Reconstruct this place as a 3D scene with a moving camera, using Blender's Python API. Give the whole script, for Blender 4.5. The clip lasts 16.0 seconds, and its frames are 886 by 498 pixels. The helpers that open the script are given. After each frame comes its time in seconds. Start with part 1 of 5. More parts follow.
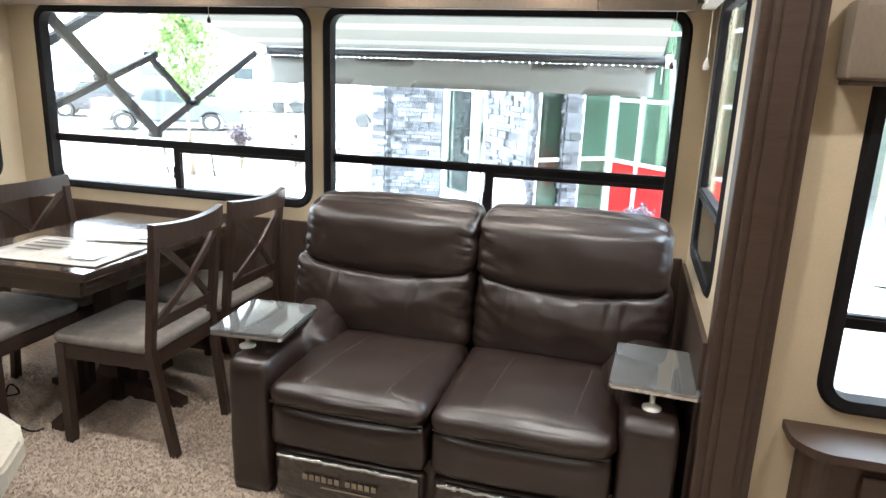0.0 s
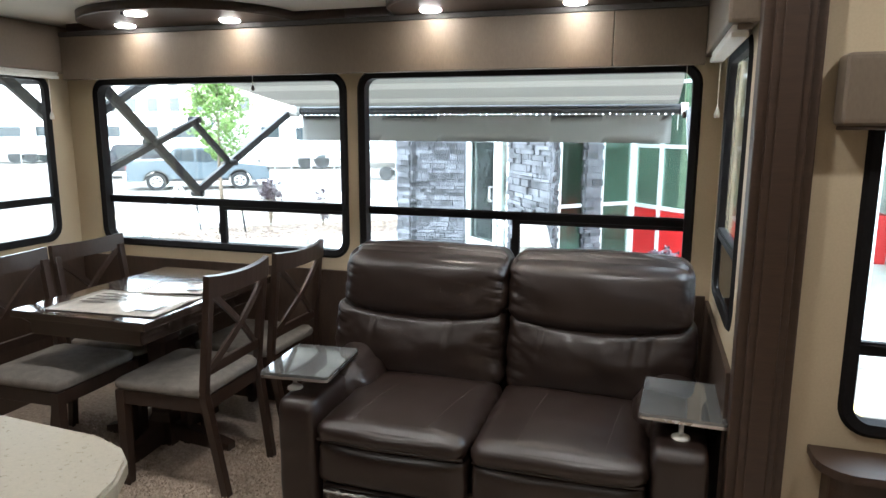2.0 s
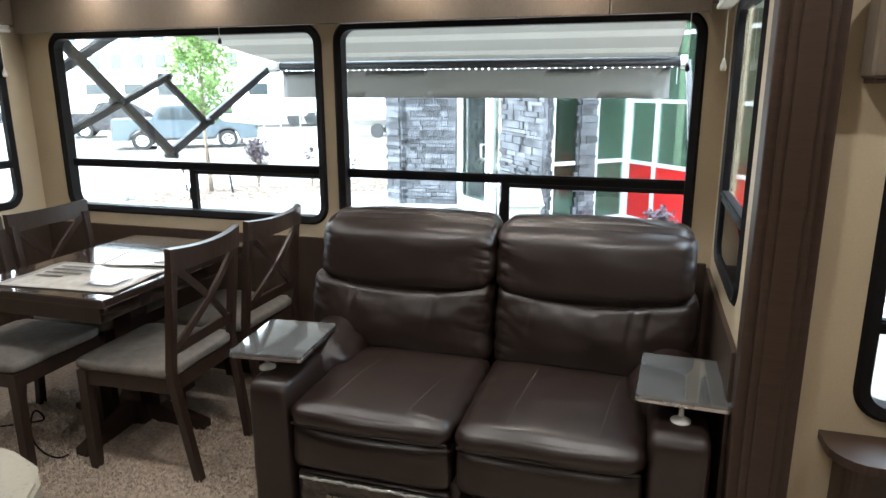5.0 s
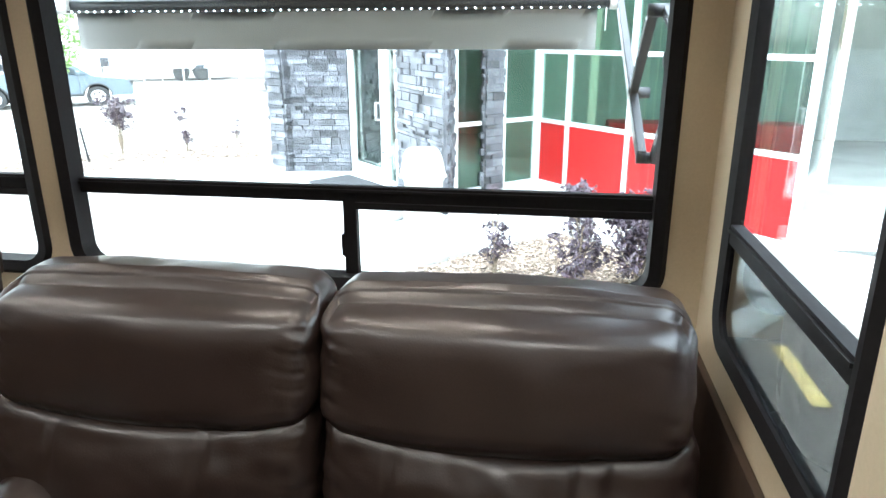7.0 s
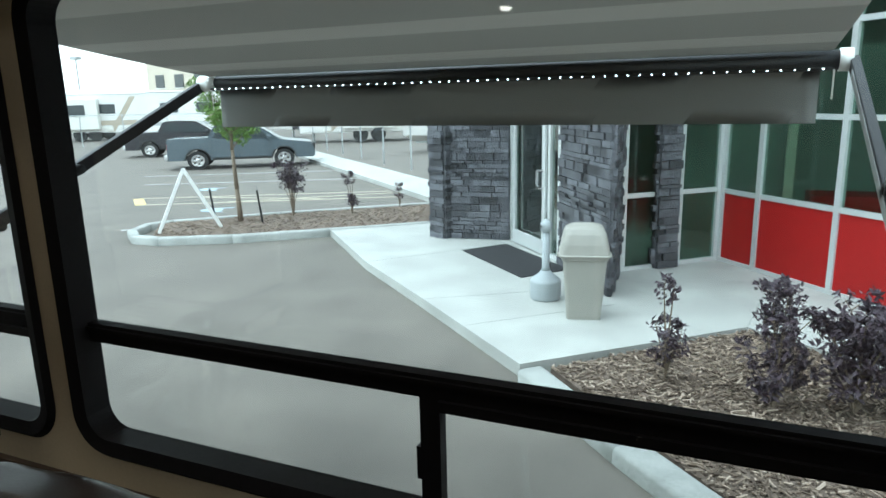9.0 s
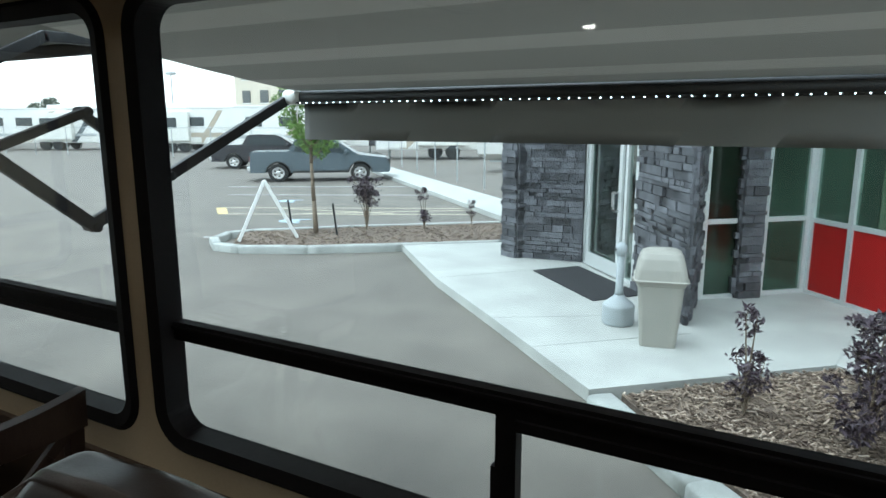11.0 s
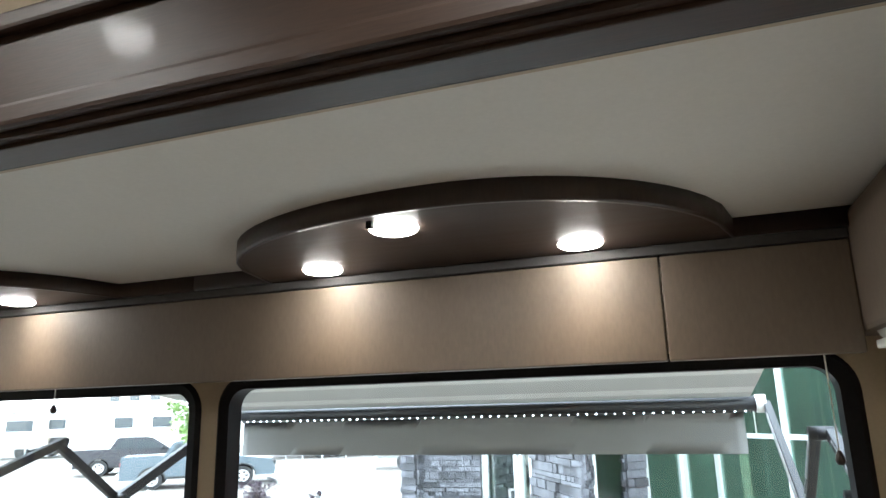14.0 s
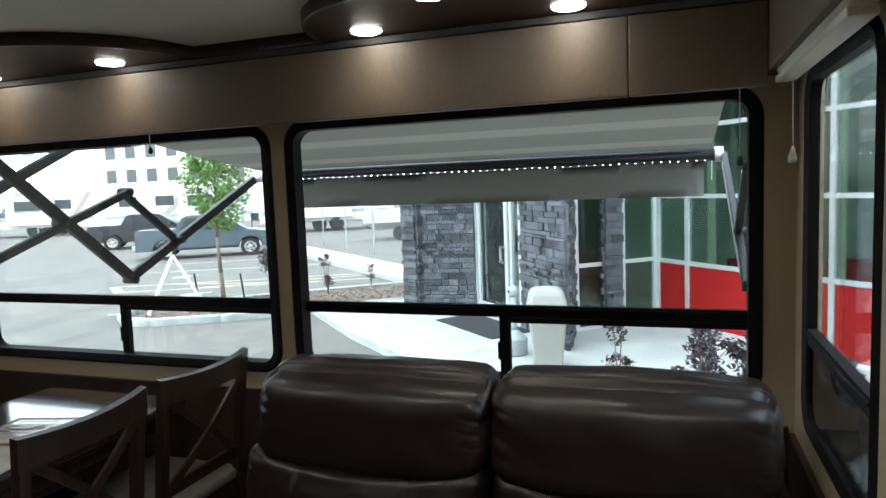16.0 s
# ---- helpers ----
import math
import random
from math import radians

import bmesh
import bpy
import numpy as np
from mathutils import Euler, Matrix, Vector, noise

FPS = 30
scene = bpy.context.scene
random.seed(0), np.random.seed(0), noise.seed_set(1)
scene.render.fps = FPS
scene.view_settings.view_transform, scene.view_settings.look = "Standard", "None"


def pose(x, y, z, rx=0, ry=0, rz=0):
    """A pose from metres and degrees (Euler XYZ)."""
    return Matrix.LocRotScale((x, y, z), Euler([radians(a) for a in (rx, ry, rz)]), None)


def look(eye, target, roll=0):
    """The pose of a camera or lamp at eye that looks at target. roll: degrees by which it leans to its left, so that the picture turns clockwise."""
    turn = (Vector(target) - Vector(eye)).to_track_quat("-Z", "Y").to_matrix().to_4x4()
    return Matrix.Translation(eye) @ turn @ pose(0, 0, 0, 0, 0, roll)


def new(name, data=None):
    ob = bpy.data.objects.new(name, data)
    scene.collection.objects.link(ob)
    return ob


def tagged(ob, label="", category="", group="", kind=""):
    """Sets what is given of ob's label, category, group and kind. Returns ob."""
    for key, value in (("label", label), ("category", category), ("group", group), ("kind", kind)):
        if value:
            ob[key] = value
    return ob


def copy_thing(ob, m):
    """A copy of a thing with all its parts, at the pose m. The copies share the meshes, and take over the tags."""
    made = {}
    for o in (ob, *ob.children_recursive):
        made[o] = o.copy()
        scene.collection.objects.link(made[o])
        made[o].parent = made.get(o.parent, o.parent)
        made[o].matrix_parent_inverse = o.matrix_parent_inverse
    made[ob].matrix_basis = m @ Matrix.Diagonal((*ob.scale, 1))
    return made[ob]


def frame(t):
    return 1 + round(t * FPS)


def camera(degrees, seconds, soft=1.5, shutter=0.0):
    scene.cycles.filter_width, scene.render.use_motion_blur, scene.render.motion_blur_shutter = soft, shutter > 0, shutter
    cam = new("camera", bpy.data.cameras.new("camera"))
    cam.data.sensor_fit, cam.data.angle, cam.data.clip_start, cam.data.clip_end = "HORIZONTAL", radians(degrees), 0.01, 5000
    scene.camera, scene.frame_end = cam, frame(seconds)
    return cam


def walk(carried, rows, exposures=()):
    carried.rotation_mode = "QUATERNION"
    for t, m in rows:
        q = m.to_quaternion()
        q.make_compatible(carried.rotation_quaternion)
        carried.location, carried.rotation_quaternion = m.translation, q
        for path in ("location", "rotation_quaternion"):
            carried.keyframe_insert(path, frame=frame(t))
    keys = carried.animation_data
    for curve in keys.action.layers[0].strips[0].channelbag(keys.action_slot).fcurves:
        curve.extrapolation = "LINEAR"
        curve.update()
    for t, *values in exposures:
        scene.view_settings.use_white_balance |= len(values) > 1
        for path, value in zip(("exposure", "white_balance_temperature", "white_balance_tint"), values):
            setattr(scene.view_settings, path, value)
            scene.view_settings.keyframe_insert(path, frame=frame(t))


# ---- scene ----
from mathutils.bvhtree import BVHTree

cam = camera(67.2, 16.0)
PATH = [
    (0, (0.368, 1.481, 1.502), (-0.137, 3.353, 1.009), 2.2),
    (0.5, (0.36, 1.434, 1.492), (-0.185, 3.3, 1.022), 1.9),
    (1, (0.373, 1.369, 1.498), (-0.209, 3.227, 1.042), 1.4),
    (1.5, (0.393, 1.327, 1.498), (-0.247, 3.171, 1.063), 0.0),
    (2, (0.382, 1.308, 1.52), (-0.204, 3.188, 1.17), 0.2),
    (2.5, (0.382, 1.303, 1.574), (-0.188, 3.209, 1.372), -0.3),
    (3, (0.375, 1.289, 1.613), (-0.23, 3.194, 1.553), -0.1),
    (3.5, (0.37, 1.297, 1.635), (-0.23, 3.205, 1.646), 0.3),
    (4, (0.353, 1.307, 1.605), (-0.244, 3.214, 1.525), 0.4),
    (4.2, (0.363, 1.325, 1.587), (-0.233, 3.226, 1.409), 0.5),
    (6.5, (0.325, 2.409, 1.463), (-0.085, 4.259, 0.822), 0.1),
    (7, (0.275, 2.85, 1.506), (-0.027, 4.731, 0.896), -0.2),
    (7.5, (0.236, 3.277, 1.53), (-0.257, 5.158, 1.062), -1.1),
    (8, (0.205, 3.509, 1.558), (-0.273, 5.395, 1.095), -0.7),
    (8.3, (0.182, 3.586, 1.548), (-0.344, 5.461, 1.094), -0.8),
    (8.5, (0.186, 3.591, 1.556), (-0.403, 5.448, 1.102), -0.9),
    (9, (0.19, 3.585, 1.568), (-0.59, 5.373, 1.128), -1.3),
    (9.2, (0.174, 3.609, 1.548), (-0.675, 5.367, 1.114), -1.1),
    (11.5, (0.162, 3.575, 1.562), (-0.829, 5.28, 1.234), -0.2),
    (12, (0.18, 3.526, 1.606), (-0.783, 5.278, 1.531), -0.7),
    (12.5, (0.218, 3.382, 1.69), (-0.595, 5.172, 2.057), -0.8),
    (13, (0.275, 3.214, 1.723), (-0.537, 4.964, 2.251), 0.1),
    (13.5, (0.227, 3.006, 1.723), (-0.585, 4.748, 2.275), -0.7),
    (14, (0.223, 2.819, 1.704), (-0.421, 4.654, 2.171), -1.5),
    (14.5, (0.331, 2.719, 1.663), (-0.229, 4.629, 1.86), -1.3),
    (15, (0.402, 2.586, 1.599), (-0.187, 4.497, 1.6), -0.5),
    (15.5, (0.374, 2.453, 1.588), (-0.272, 4.345, 1.52), -0.8),
    (16, (0.315, 2.277, 1.546), (-0.337, 4.159, 1.362), -2.2),
]
EXPOSURES = [
    (0.0, 4.3, 5700, 8), (0.5, 4.1, 5700, 8), (1.5, 3.8, 5700, 8), (2.0, 3.4, 5700, 8), (2.5, 3.2, 5700, 7), (3.0, 2.8, 5700, 7), (3.5, 2.7, 5700, 7), (4.2, 2.8, 5700, 7), (6.3, 4.4, 5700, 8),
    (7.0, 3.8, 5700, 6), (7.5, 2.5, 5700, 2), (8.0, 1.7, 5700, 0), (9.2, 1.4, 5700, 0), (11.3, 1.3, 5700, 2), (12.0, 1.3, 5700, 3), (12.5, 1.4, 5700, 6),
    (13.0, 1.8, 5700, 9), (13.5, 2.75, 5700, 9), (14.0, 3.1, 5700, 8), (14.5, 2.9, 5700, 7), (15.0, 2.2, 5700, 5), (15.5, 2.1, 5700, 4), (16.0, 1.9, 5700, 4),
]
walk(cam, [(t, look(eye, target, roll)) for t, eye, target, roll in PATH], EXPOSURES)

# ---- world and light ----
world = bpy.data.worlds.new("overcast_sky")
scene.world = world
world.use_nodes = True
wn, wl = world.node_tree.nodes, world.node_tree.links
sky = wn.new("ShaderNodeTexSky")
sky.sky_type, sky.sun_disc = "NISHITA", False
sky.sun_elevation, sky.sun_rotation = radians(73), radians(-130)
sky.air_density, sky.dust_density = 1.6, 1.2
soften = wn.new("ShaderNodeHueSaturation")
soften.inputs["Saturation"].default_value, soften.inputs["Value"].default_value = 0.16, 1.5
wl.new(sky.outputs[0], soften.inputs["Color"])
wl.new(soften.outputs[0], wn["Background"].inputs[0])
wn["Background"].inputs[1].default_value = 0.15
sun = new("sun", bpy.data.lights.new("sun", "SUN"))
sun.data.energy, sun.data.angle, sun.data.color = 0.4, radians(85), (1.0, 0.985, 0.96)
sun.matrix_world = look((-6, -5, 26), (0, 0, 0))


# ---- materials ----
def mat(name, color, rough=0.6, metal=0.0, vary=0.12, scale=6.0, fine=60.0, bump=0.15, depth=0.002,
        stretch=(1, 1, 1), spots=None, spec=0.5, coat=0.0, per_piece=0.0):
    """Base colour with stains at one scale and grain at another, bump from the grain."""
    m = bpy.data.materials.new(name)
    m.use_nodes = True
    n, l = m.node_tree.nodes, m.node_tree.links
    b = n["Principled BSDF"]
    b.inputs["Roughness"].default_value, b.inputs["Metallic"].default_value = rough, metal
    b.inputs["Specular IOR Level"].default_value, b.inputs["Coat Weight"].default_value = spec, coat
    b.inputs["Coat Roughness"].default_value = 0.08
    co = n.new("ShaderNodeTexCoord")
    mp = n.new("ShaderNodeMapping")
    mp.inputs["Scale"].default_value = stretch
    l.new(co.outputs["Object"], mp.inputs["Vector"])
    big, small = n.new("ShaderNodeTexNoise"), n.new("ShaderNodeTexNoise")
    big.inputs["Scale"].default_value, small.inputs["Scale"].default_value = scale, fine
    big.inputs["Detail"].default_value, small.inputs["Detail"].default_value = 4, 5
    for t in (big, small):
        l.new(mp.outputs[0], t.inputs["Vector"])
    mix = n.new("ShaderNodeMix")
    mix.data_type = "FLOAT"
    mix.inputs[0].default_value = 0.5
    l.new(big.outputs[0], mix.inputs[2])
    l.new(small.outputs[0], mix.inputs[3])
    ramp = n.new("ShaderNodeValToRGB")
    e = ramp.color_ramp.elements
    e[0].position, e[1].position = 0.32, 0.68
    dark = tuple(c * (1 - vary) for c in color)
    light = spots if spots else tuple(min(1, c * (1 + vary)) for c in color)
    e[0].color, e[1].color = (*dark, 1), (*light, 1)
    l.new(mix.outputs[0], ramp.inputs[0])
    out = ramp.outputs[0]
    if per_piece:
        info, mul = n.new("ShaderNodeObjectInfo"), n.new("ShaderNodeMapRange")
        mul.inputs[3].default_value, mul.inputs[4].default_value = 1 - per_piece, 1 + per_piece
        l.new(info.outputs["Random"], mul.inputs[0])
        hsv = n.new("ShaderNodeHueSaturation")
        l.new(mul.outputs[0], hsv.inputs["Value"])
        l.new(out, hsv.inputs["Color"])
        out = hsv.outputs[0]
    l.new(out, b.inputs["Base Color"])
    rr = n.new("ShaderNodeMapRange")
    rr.inputs[3].default_value, rr.inputs[4].default_value = max(0.02, rough - min(0.08, rough * 0.25)), min(1, rough + min(0.08, rough * 0.25))
    l.new(big.outputs[0], rr.inputs[0])
    l.new(rr.outputs[0], b.inputs["Roughness"])
    if bump:
        bp = n.new("ShaderNodeBump")
        bp.inputs["Strength"].default_value, bp.inputs["Distance"].default_value = bump, depth
        l.new(small.outputs[0], bp.inputs["Height"])
        l.new(bp.outputs[0], b.inputs["Normal"])
    return m


def glass_mat(name, tint, gloss=1.0, base=0.035):
    m = bpy.data.materials.new(name)
    m.use_nodes = True
    n, l = m.node_tree.nodes, m.node_tree.links
    n.remove(n["Principled BSDF"])
    tr, gl, mx, lw, pw, mr = (n.new("ShaderNode" + s) for s in ("BsdfTransparent", "BsdfGlossy", "MixShader", "LayerWeight", "Math", "MapRange"))
    tr.inputs[0].default_value = (*tint, 1)
    gl.inputs["Roughness"].default_value = 0.02
    gl.inputs["Color"].default_value = (gloss, gloss, gloss, 1)
    lw.inputs[0].default_value, pw.operation = 0.5, "POWER"
    pw.inputs[1].default_value = 5
    mr.inputs[3].default_value, mr.inputs[4].default_value = base, 0.9
    l.new(lw.outputs["Facing"], pw.inputs[0])
    l.new(pw.outputs[0], mr.inputs[0])
    l.new(mr.outputs[0], mx.inputs[0])
    l.new(tr.outputs[0], mx.inputs[1])
    l.new(gl.outputs[0], mx.inputs[2])
    l.new(mx.outputs[0], n["Material Output"].inputs[0])
    return m


def glow(name, color, strength):
    m = bpy.data.materials.new(name)
    m.use_nodes = True
    b = m.node_tree.nodes["Principled BSDF"]
    b.inputs["Base Color"].default_value = (*color, 1)
    b.inputs["Emission Color"].default_value = (*color, 1)
    b.inputs["Emission Strength"].default_value = strength
    return m


M = {}
M["wood"] = mat("espresso_wood", (0.043, 0.0235, 0.0145), 0.5, vary=0.3, scale=3, fine=28, stretch=(1, 1, 14), bump=0.08, coat=0.04)
M["wood_x"] = mat("espresso_wood_lengthwise", (0.043, 0.0235, 0.0145), 0.5, vary=0.3, scale=3, fine=28, stretch=(1, 14, 14), bump=0.08, coat=0.04)
M["table"] = mat("dark_table_wood", (0.04, 0.026, 0.02), 0.2, vary=0.35, scale=2, fine=30, stretch=(14, 1, 14), bump=0.02, coat=1.0)
M["chair"] = mat("dark_chair_wood", (0.034, 0.020, 0.0145), 0.34, vary=0.25, scale=4, fine=30, stretch=(8, 8, 1), bump=0.06)
M["wall"] = mat("tan_wall_vinyl", (0.52, 0.43, 0.30), 0.6, vary=0.06, scale=4, fine=140, bump=0.12, depth=0.001)
M["cornice"] = mat("taupe_cornice_vinyl", (0.150, 0.116, 0.085), 0.55, vary=0.12, scale=5, fine=160, bump=0.2, depth=0.001, stretch=(1, 1, 0.35))
M["wains"] = mat("brown_wainscot", (0.05, 0.032, 0.023), 0.45, vary=0.3, scale=3, fine=30, stretch=(10, 10, 1), bump=0.06)
M["ceiling"] = mat("ceiling_panel", (0.76, 0.74, 0.68), 0.7, vary=0.04, scale=2, fine=120, bump=0.08, depth=0.001)
M["carpet"] = mat("frieze_carpet", (0.44, 0.345, 0.27), 0.95, vary=0.34, scale=55, fine=260, bump=0.7, depth=0.01, spots=(0.70, 0.585, 0.485))
M["leather"] = mat("brown_leather", (0.0210, 0.0127, 0.0103), 0.33, vary=0.25, scale=7, fine=240, bump=0.26, depth=0.0012, spec=0.6)
M["stitch"] = mat("pale_stitching", (0.065, 0.05, 0.042), 0.7, vary=0.2)
M["fabric"] = mat("taupe_seat_fabric", (0.185, 0.168, 0.152), 0.95, vary=0.28, scale=26, fine=300, bump=0.5, depth=0.002)
M["black"] = mat("black_window_frame", (0.008, 0.007, 0.008), 0.65, vary=0.3, scale=9, fine=90, bump=0.05, spec=0.2)
M["awnarm"] = mat("black_awning_metal", (0.02, 0.02, 0.022), 0.45, 0.3, vary=0.3, scale=9, bump=0.05)
M["tray"] = mat("gloss_grey_tray", (0.24, 0.25, 0.255), 0.05, 0.55, vary=0.06, scale=3, bump=0.0, coat=0.6)
M["white"] = mat("white_plastic", (0.78, 0.78, 0.75), 0.45, vary=0.06, bump=0.05)
M["offwhite"] = mat("off_white_panel", (0.72, 0.71, 0.66), 0.5, vary=0.08, scale=3, bump=0.05)
M["chrome"] = mat("brushed_metal", (0.62, 0.62, 0.62), 0.28, 1.0, vary=0.1, bump=0.03)
M["paper"] = mat("glossy_brochure", (0.62, 0.60, 0.57), 0.10, vary=0.16, scale=9, fine=40, bump=0.1, depth=0.003)
M["ink"] = mat("printed_ink", (0.20, 0.19, 0.18), 0.12, vary=0.2)
M["counter"] = mat("speckled_counter", (0.38, 0.35, 0.285), 0.3, vary=0.07, scale=120, fine=420, bump=0.02, spots=(0.42, 0.385, 0.315))
M["film"] = mat("clear_plastic_wrap", (0.028, 0.022, 0.019), 0.07, vary=0.4, scale=9, fine=30, bump=0.8, depth=0.02, coat=1.0)
M["tape"] = mat("shiny_film_edge", (0.5, 0.5, 0.5), 0.12, 0.6, vary=0.3, scale=40, fine=90, bump=0.5, depth=0.01)
M["gold"] = mat("tan_print", (0.22, 0.17, 0.12), 0.5, vary=0.1)
M["lamp"] = glow("warm_lamp", (1.0, 0.9, 0.76), 8)
M["led"] = glow("cool_led", (0.9, 0.95, 1.0), 4)
M["glass"] = glass_mat("window_glass", (0.90, 0.93, 0.92))
M["screen"] = glass_mat("dark_insect_screen", (0.46, 0.47, 0.47), 0.8)
M["leaf_far"] = mat("distant_grey_leaf", (0.10, 0.12, 0.09), 0.8, vary=0.3)
M["shopglass"] = glass_mat("green_shop_glass", (0.56, 0.68, 0.62))
M["doorglass"] = glass_mat("reflective_door_glass", (0.66, 0.76, 0.71), 1.0, 0.2)
M["cream"] = mat("cream_outer_trim", (0.66, 0.62, 0.5), 0.5, vary=0.06)
M["cord"] = mat("white_cord", (0.75, 0.72, 0.65), 0.7)
M["asphalt"] = mat("worn_asphalt", (0.142, 0.128, 0.110), 0.9, vary=0.34, scale=1.1, fine=70, bump=0.5, depth=0.006)
M["concrete"] = mat("pale_concrete", (0.395, 0.40, 0.375), 0.85, vary=0.24, scale=1.6, fine=50, bump=0.2, depth=0.003)
M["kerb"] = mat("grey_kerb_concrete", (0.34, 0.35, 0.33), 0.88, vary=0.3, scale=4, fine=50, bump=0.3, depth=0.004)
M["mulch"] = mat("brown_mulch", (0.14, 0.105, 0.08), 0.95, vary=0.4, scale=14, fine=60, bump=0.7, depth=0.015, spots=(0.24, 0.185, 0.145))
def chip_mat():
    m = bpy.data.materials.new("mixed_wood_chip")
    m.use_nodes = True
    n, l = m.node_tree.nodes, m.node_tree.links
    b = n["Principled BSDF"]
    b.inputs["Roughness"].default_value = 0.9
    geo, ramp, grain, mul = (n.new("ShaderNode" + k) for k in ("NewGeometry", "ValToRGB", "TexNoise", "Mix"))
    e = ramp.color_ramp.elements
    e[0].position, e[0].color = 0.0, (0.09, 0.063, 0.046, 1)
    e[1].position, e[1].color = 1.0, (0.55, 0.45, 0.36, 1)
    for pos, col in ((0.45, (0.18, 0.135, 0.10, 1)), (0.8, (0.33, 0.255, 0.195, 1))):
        e.new(pos).color = col
    grain.inputs["Scale"].default_value = 90
    mul.data_type, mul.blend_type = "RGBA", "MULTIPLY"
    mul.inputs[0].default_value = 0.35
    l.new(geo.outputs["Random Per Island"], ramp.inputs[0])
    l.new(ramp.outputs[0], mul.inputs[6])
    l.new(grain.outputs[0], mul.inputs[7])
    l.new(mul.outputs[2], b.inputs["Base Color"])
    return m


M["chip"] = chip_mat()
M["stone"] = mat("grey_ledgestone", (0.088, 0.090, 0.100), 0.88, vary=0.5, scale=9, fine=34, bump=1.0, depth=0.025, per_piece=0.55)
M["mortar"] = mat("dark_mortar", (0.05, 0.05, 0.055), 0.95, vary=0.2)
M["alu"] = mat("silver_mullion", (0.60, 0.62, 0.61), 0.4, 0.35, vary=0.06, bump=0.03)
M["red"] = mat("red_panel", (0.33, 0.010, 0.010), 0.5, vary=0.08, scale=1.5, bump=0.03, spec=0.25)
M["inside"] = mat("dim_shop_interior", (0.24, 0.26, 0.235), 0.8, vary=0.5, scale=0.9)
M["bin"] = mat("beige_bin_plastic", (0.31, 0.30, 0.265), 0.55, vary=0.1, scale=5, bump=0.12)
M["ash"] = mat("grey_receptacle_plastic", (0.34, 0.37, 0.38), 0.55, vary=0.1, scale=5, bump=0.12)
M["mat"] = mat("black_rubber_mat", (0.025, 0.025, 0.027), 0.9, vary=0.3, fine=120, bump=0.6)
M["bark"] = mat("grey_bark", (0.19, 0.15, 0.11), 0.9, vary=0.3, scale=12, fine=50, bump=0.6, depth=0.006)
M["leaf"] = mat("spring_leaf", (0.17, 0.28, 0.07), 0.6, vary=0.4, scale=5, bump=0.0)
M["plum"] = mat("plum_leaf", (0.040, 0.023, 0.036), 0.5, vary=0.5, scale=9, bump=0.0, spots=(0.085, 0.058, 0.078))
M["awning"] = mat("grey_awning_vinyl", (0.46, 0.46, 0.44), 0.7, vary=0.05, scale=2, fine=60, bump=0.1)
M["awning2"] = mat("light_awning_stripe", (0.68, 0.68, 0.65), 0.7, vary=0.05, scale=2, fine=60, bump=0.1)
M["valance"] = mat("dark_awning_valance", (0.22, 0.22, 0.21), 0.7, vary=0.06, scale=2, fine=60, bump=0.1)
M["seal"] = mat("dark_rubber_seal", (0.05, 0.047, 0.045), 0.8, vary=0.2)
M["truck"] = mat("slate_blue_paint", (0.105, 0.132, 0.152), 0.25, 0.3, vary=0.0, bump=0.0, coat=0.6)
M["truck2"] = mat("black_paint", (0.03, 0.03, 0.036), 0.28, 0.2, vary=0.0, bump=0.0, coat=0.6)
M["tyre"] = mat("tyre_rubber", (0.025, 0.025, 0.025), 0.85, vary=0.2)
M["carglass"] = mat("dark_car_glass", (0.04, 0.05, 0.055), 0.08, vary=0.1, bump=0.0, coat=0.5)
M["rv"] = mat("white_rv_siding", (0.74, 0.73, 0.70), 0.45, vary=0.08, scale=1.2, bump=0.04)
M["rvtan"] = mat("tan_rv_band", (0.42, 0.36, 0.28), 0.5, vary=0.1)
M["beige"] = mat("beige_stucco", (0.62, 0.56, 0.46), 0.9, vary=0.08, scale=1, bump=0.2)
M["paint_y"] = mat("yellow_road_paint", (0.62, 0.45, 0.12), 0.8, vary=0.3, scale=6, spots=(0.66, 0.55, 0.3))
M["paint_p"] = mat("faded_cream_road_paint", (0.46, 0.42, 0.32), 0.8, vary=0.35, scale=5, spots=(0.55, 0.5, 0.36))
M["paint_b"] = mat("pale_blue_road_paint", (0.36, 0.46, 0.50), 0.8, vary=0.3, scale=6)
M["paint_w"] = mat("white_road_paint", (0.40, 0.40, 0.385), 0.8, vary=0.35, scale=6)
M["steel"] = mat("galvanised_steel", (0.42, 0.44, 0.44), 0.5, 0.6, vary=0.15)

ORIG = {}


# ---- mesh helpers ----
def thing(name, label, category, at=(0, 0, 0), group="", kind=""):
    ob = new(name)
    ob.empty_display_size = 0.1
    ob.location = at
    ORIG[ob.name] = Vector(at)
    return tagged(ob, label, category, group, kind)


def link_mesh(name, bm, material, smooth=False):
    bmesh.ops.recalc_face_normals(bm, faces=bm.faces)
    me = bpy.data.meshes.new(name)
    bm.to_mesh(me)
    bm.free()
    for m in material if isinstance(material, (list, tuple)) else [material]:
        me.materials.append(m)
    if smooth:
        for p in me.polygons:
            p.use_smooth = True
    return me


def part(name, bm, material, parent, label="", smooth=False):
    """One mesh under a thing or a part; the mesh is given in world metres when the thing's base is."""
    o = ORIG.get(parent.name, Vector((0, 0, 0)))
    bmesh.ops.translate(bm, verts=bm.verts, vec=-o)
    ob = new(name, link_mesh(name, bm, material, smooth))
    ob.parent = parent
    ORIG[ob.name] = o
    return tagged(ob, label)


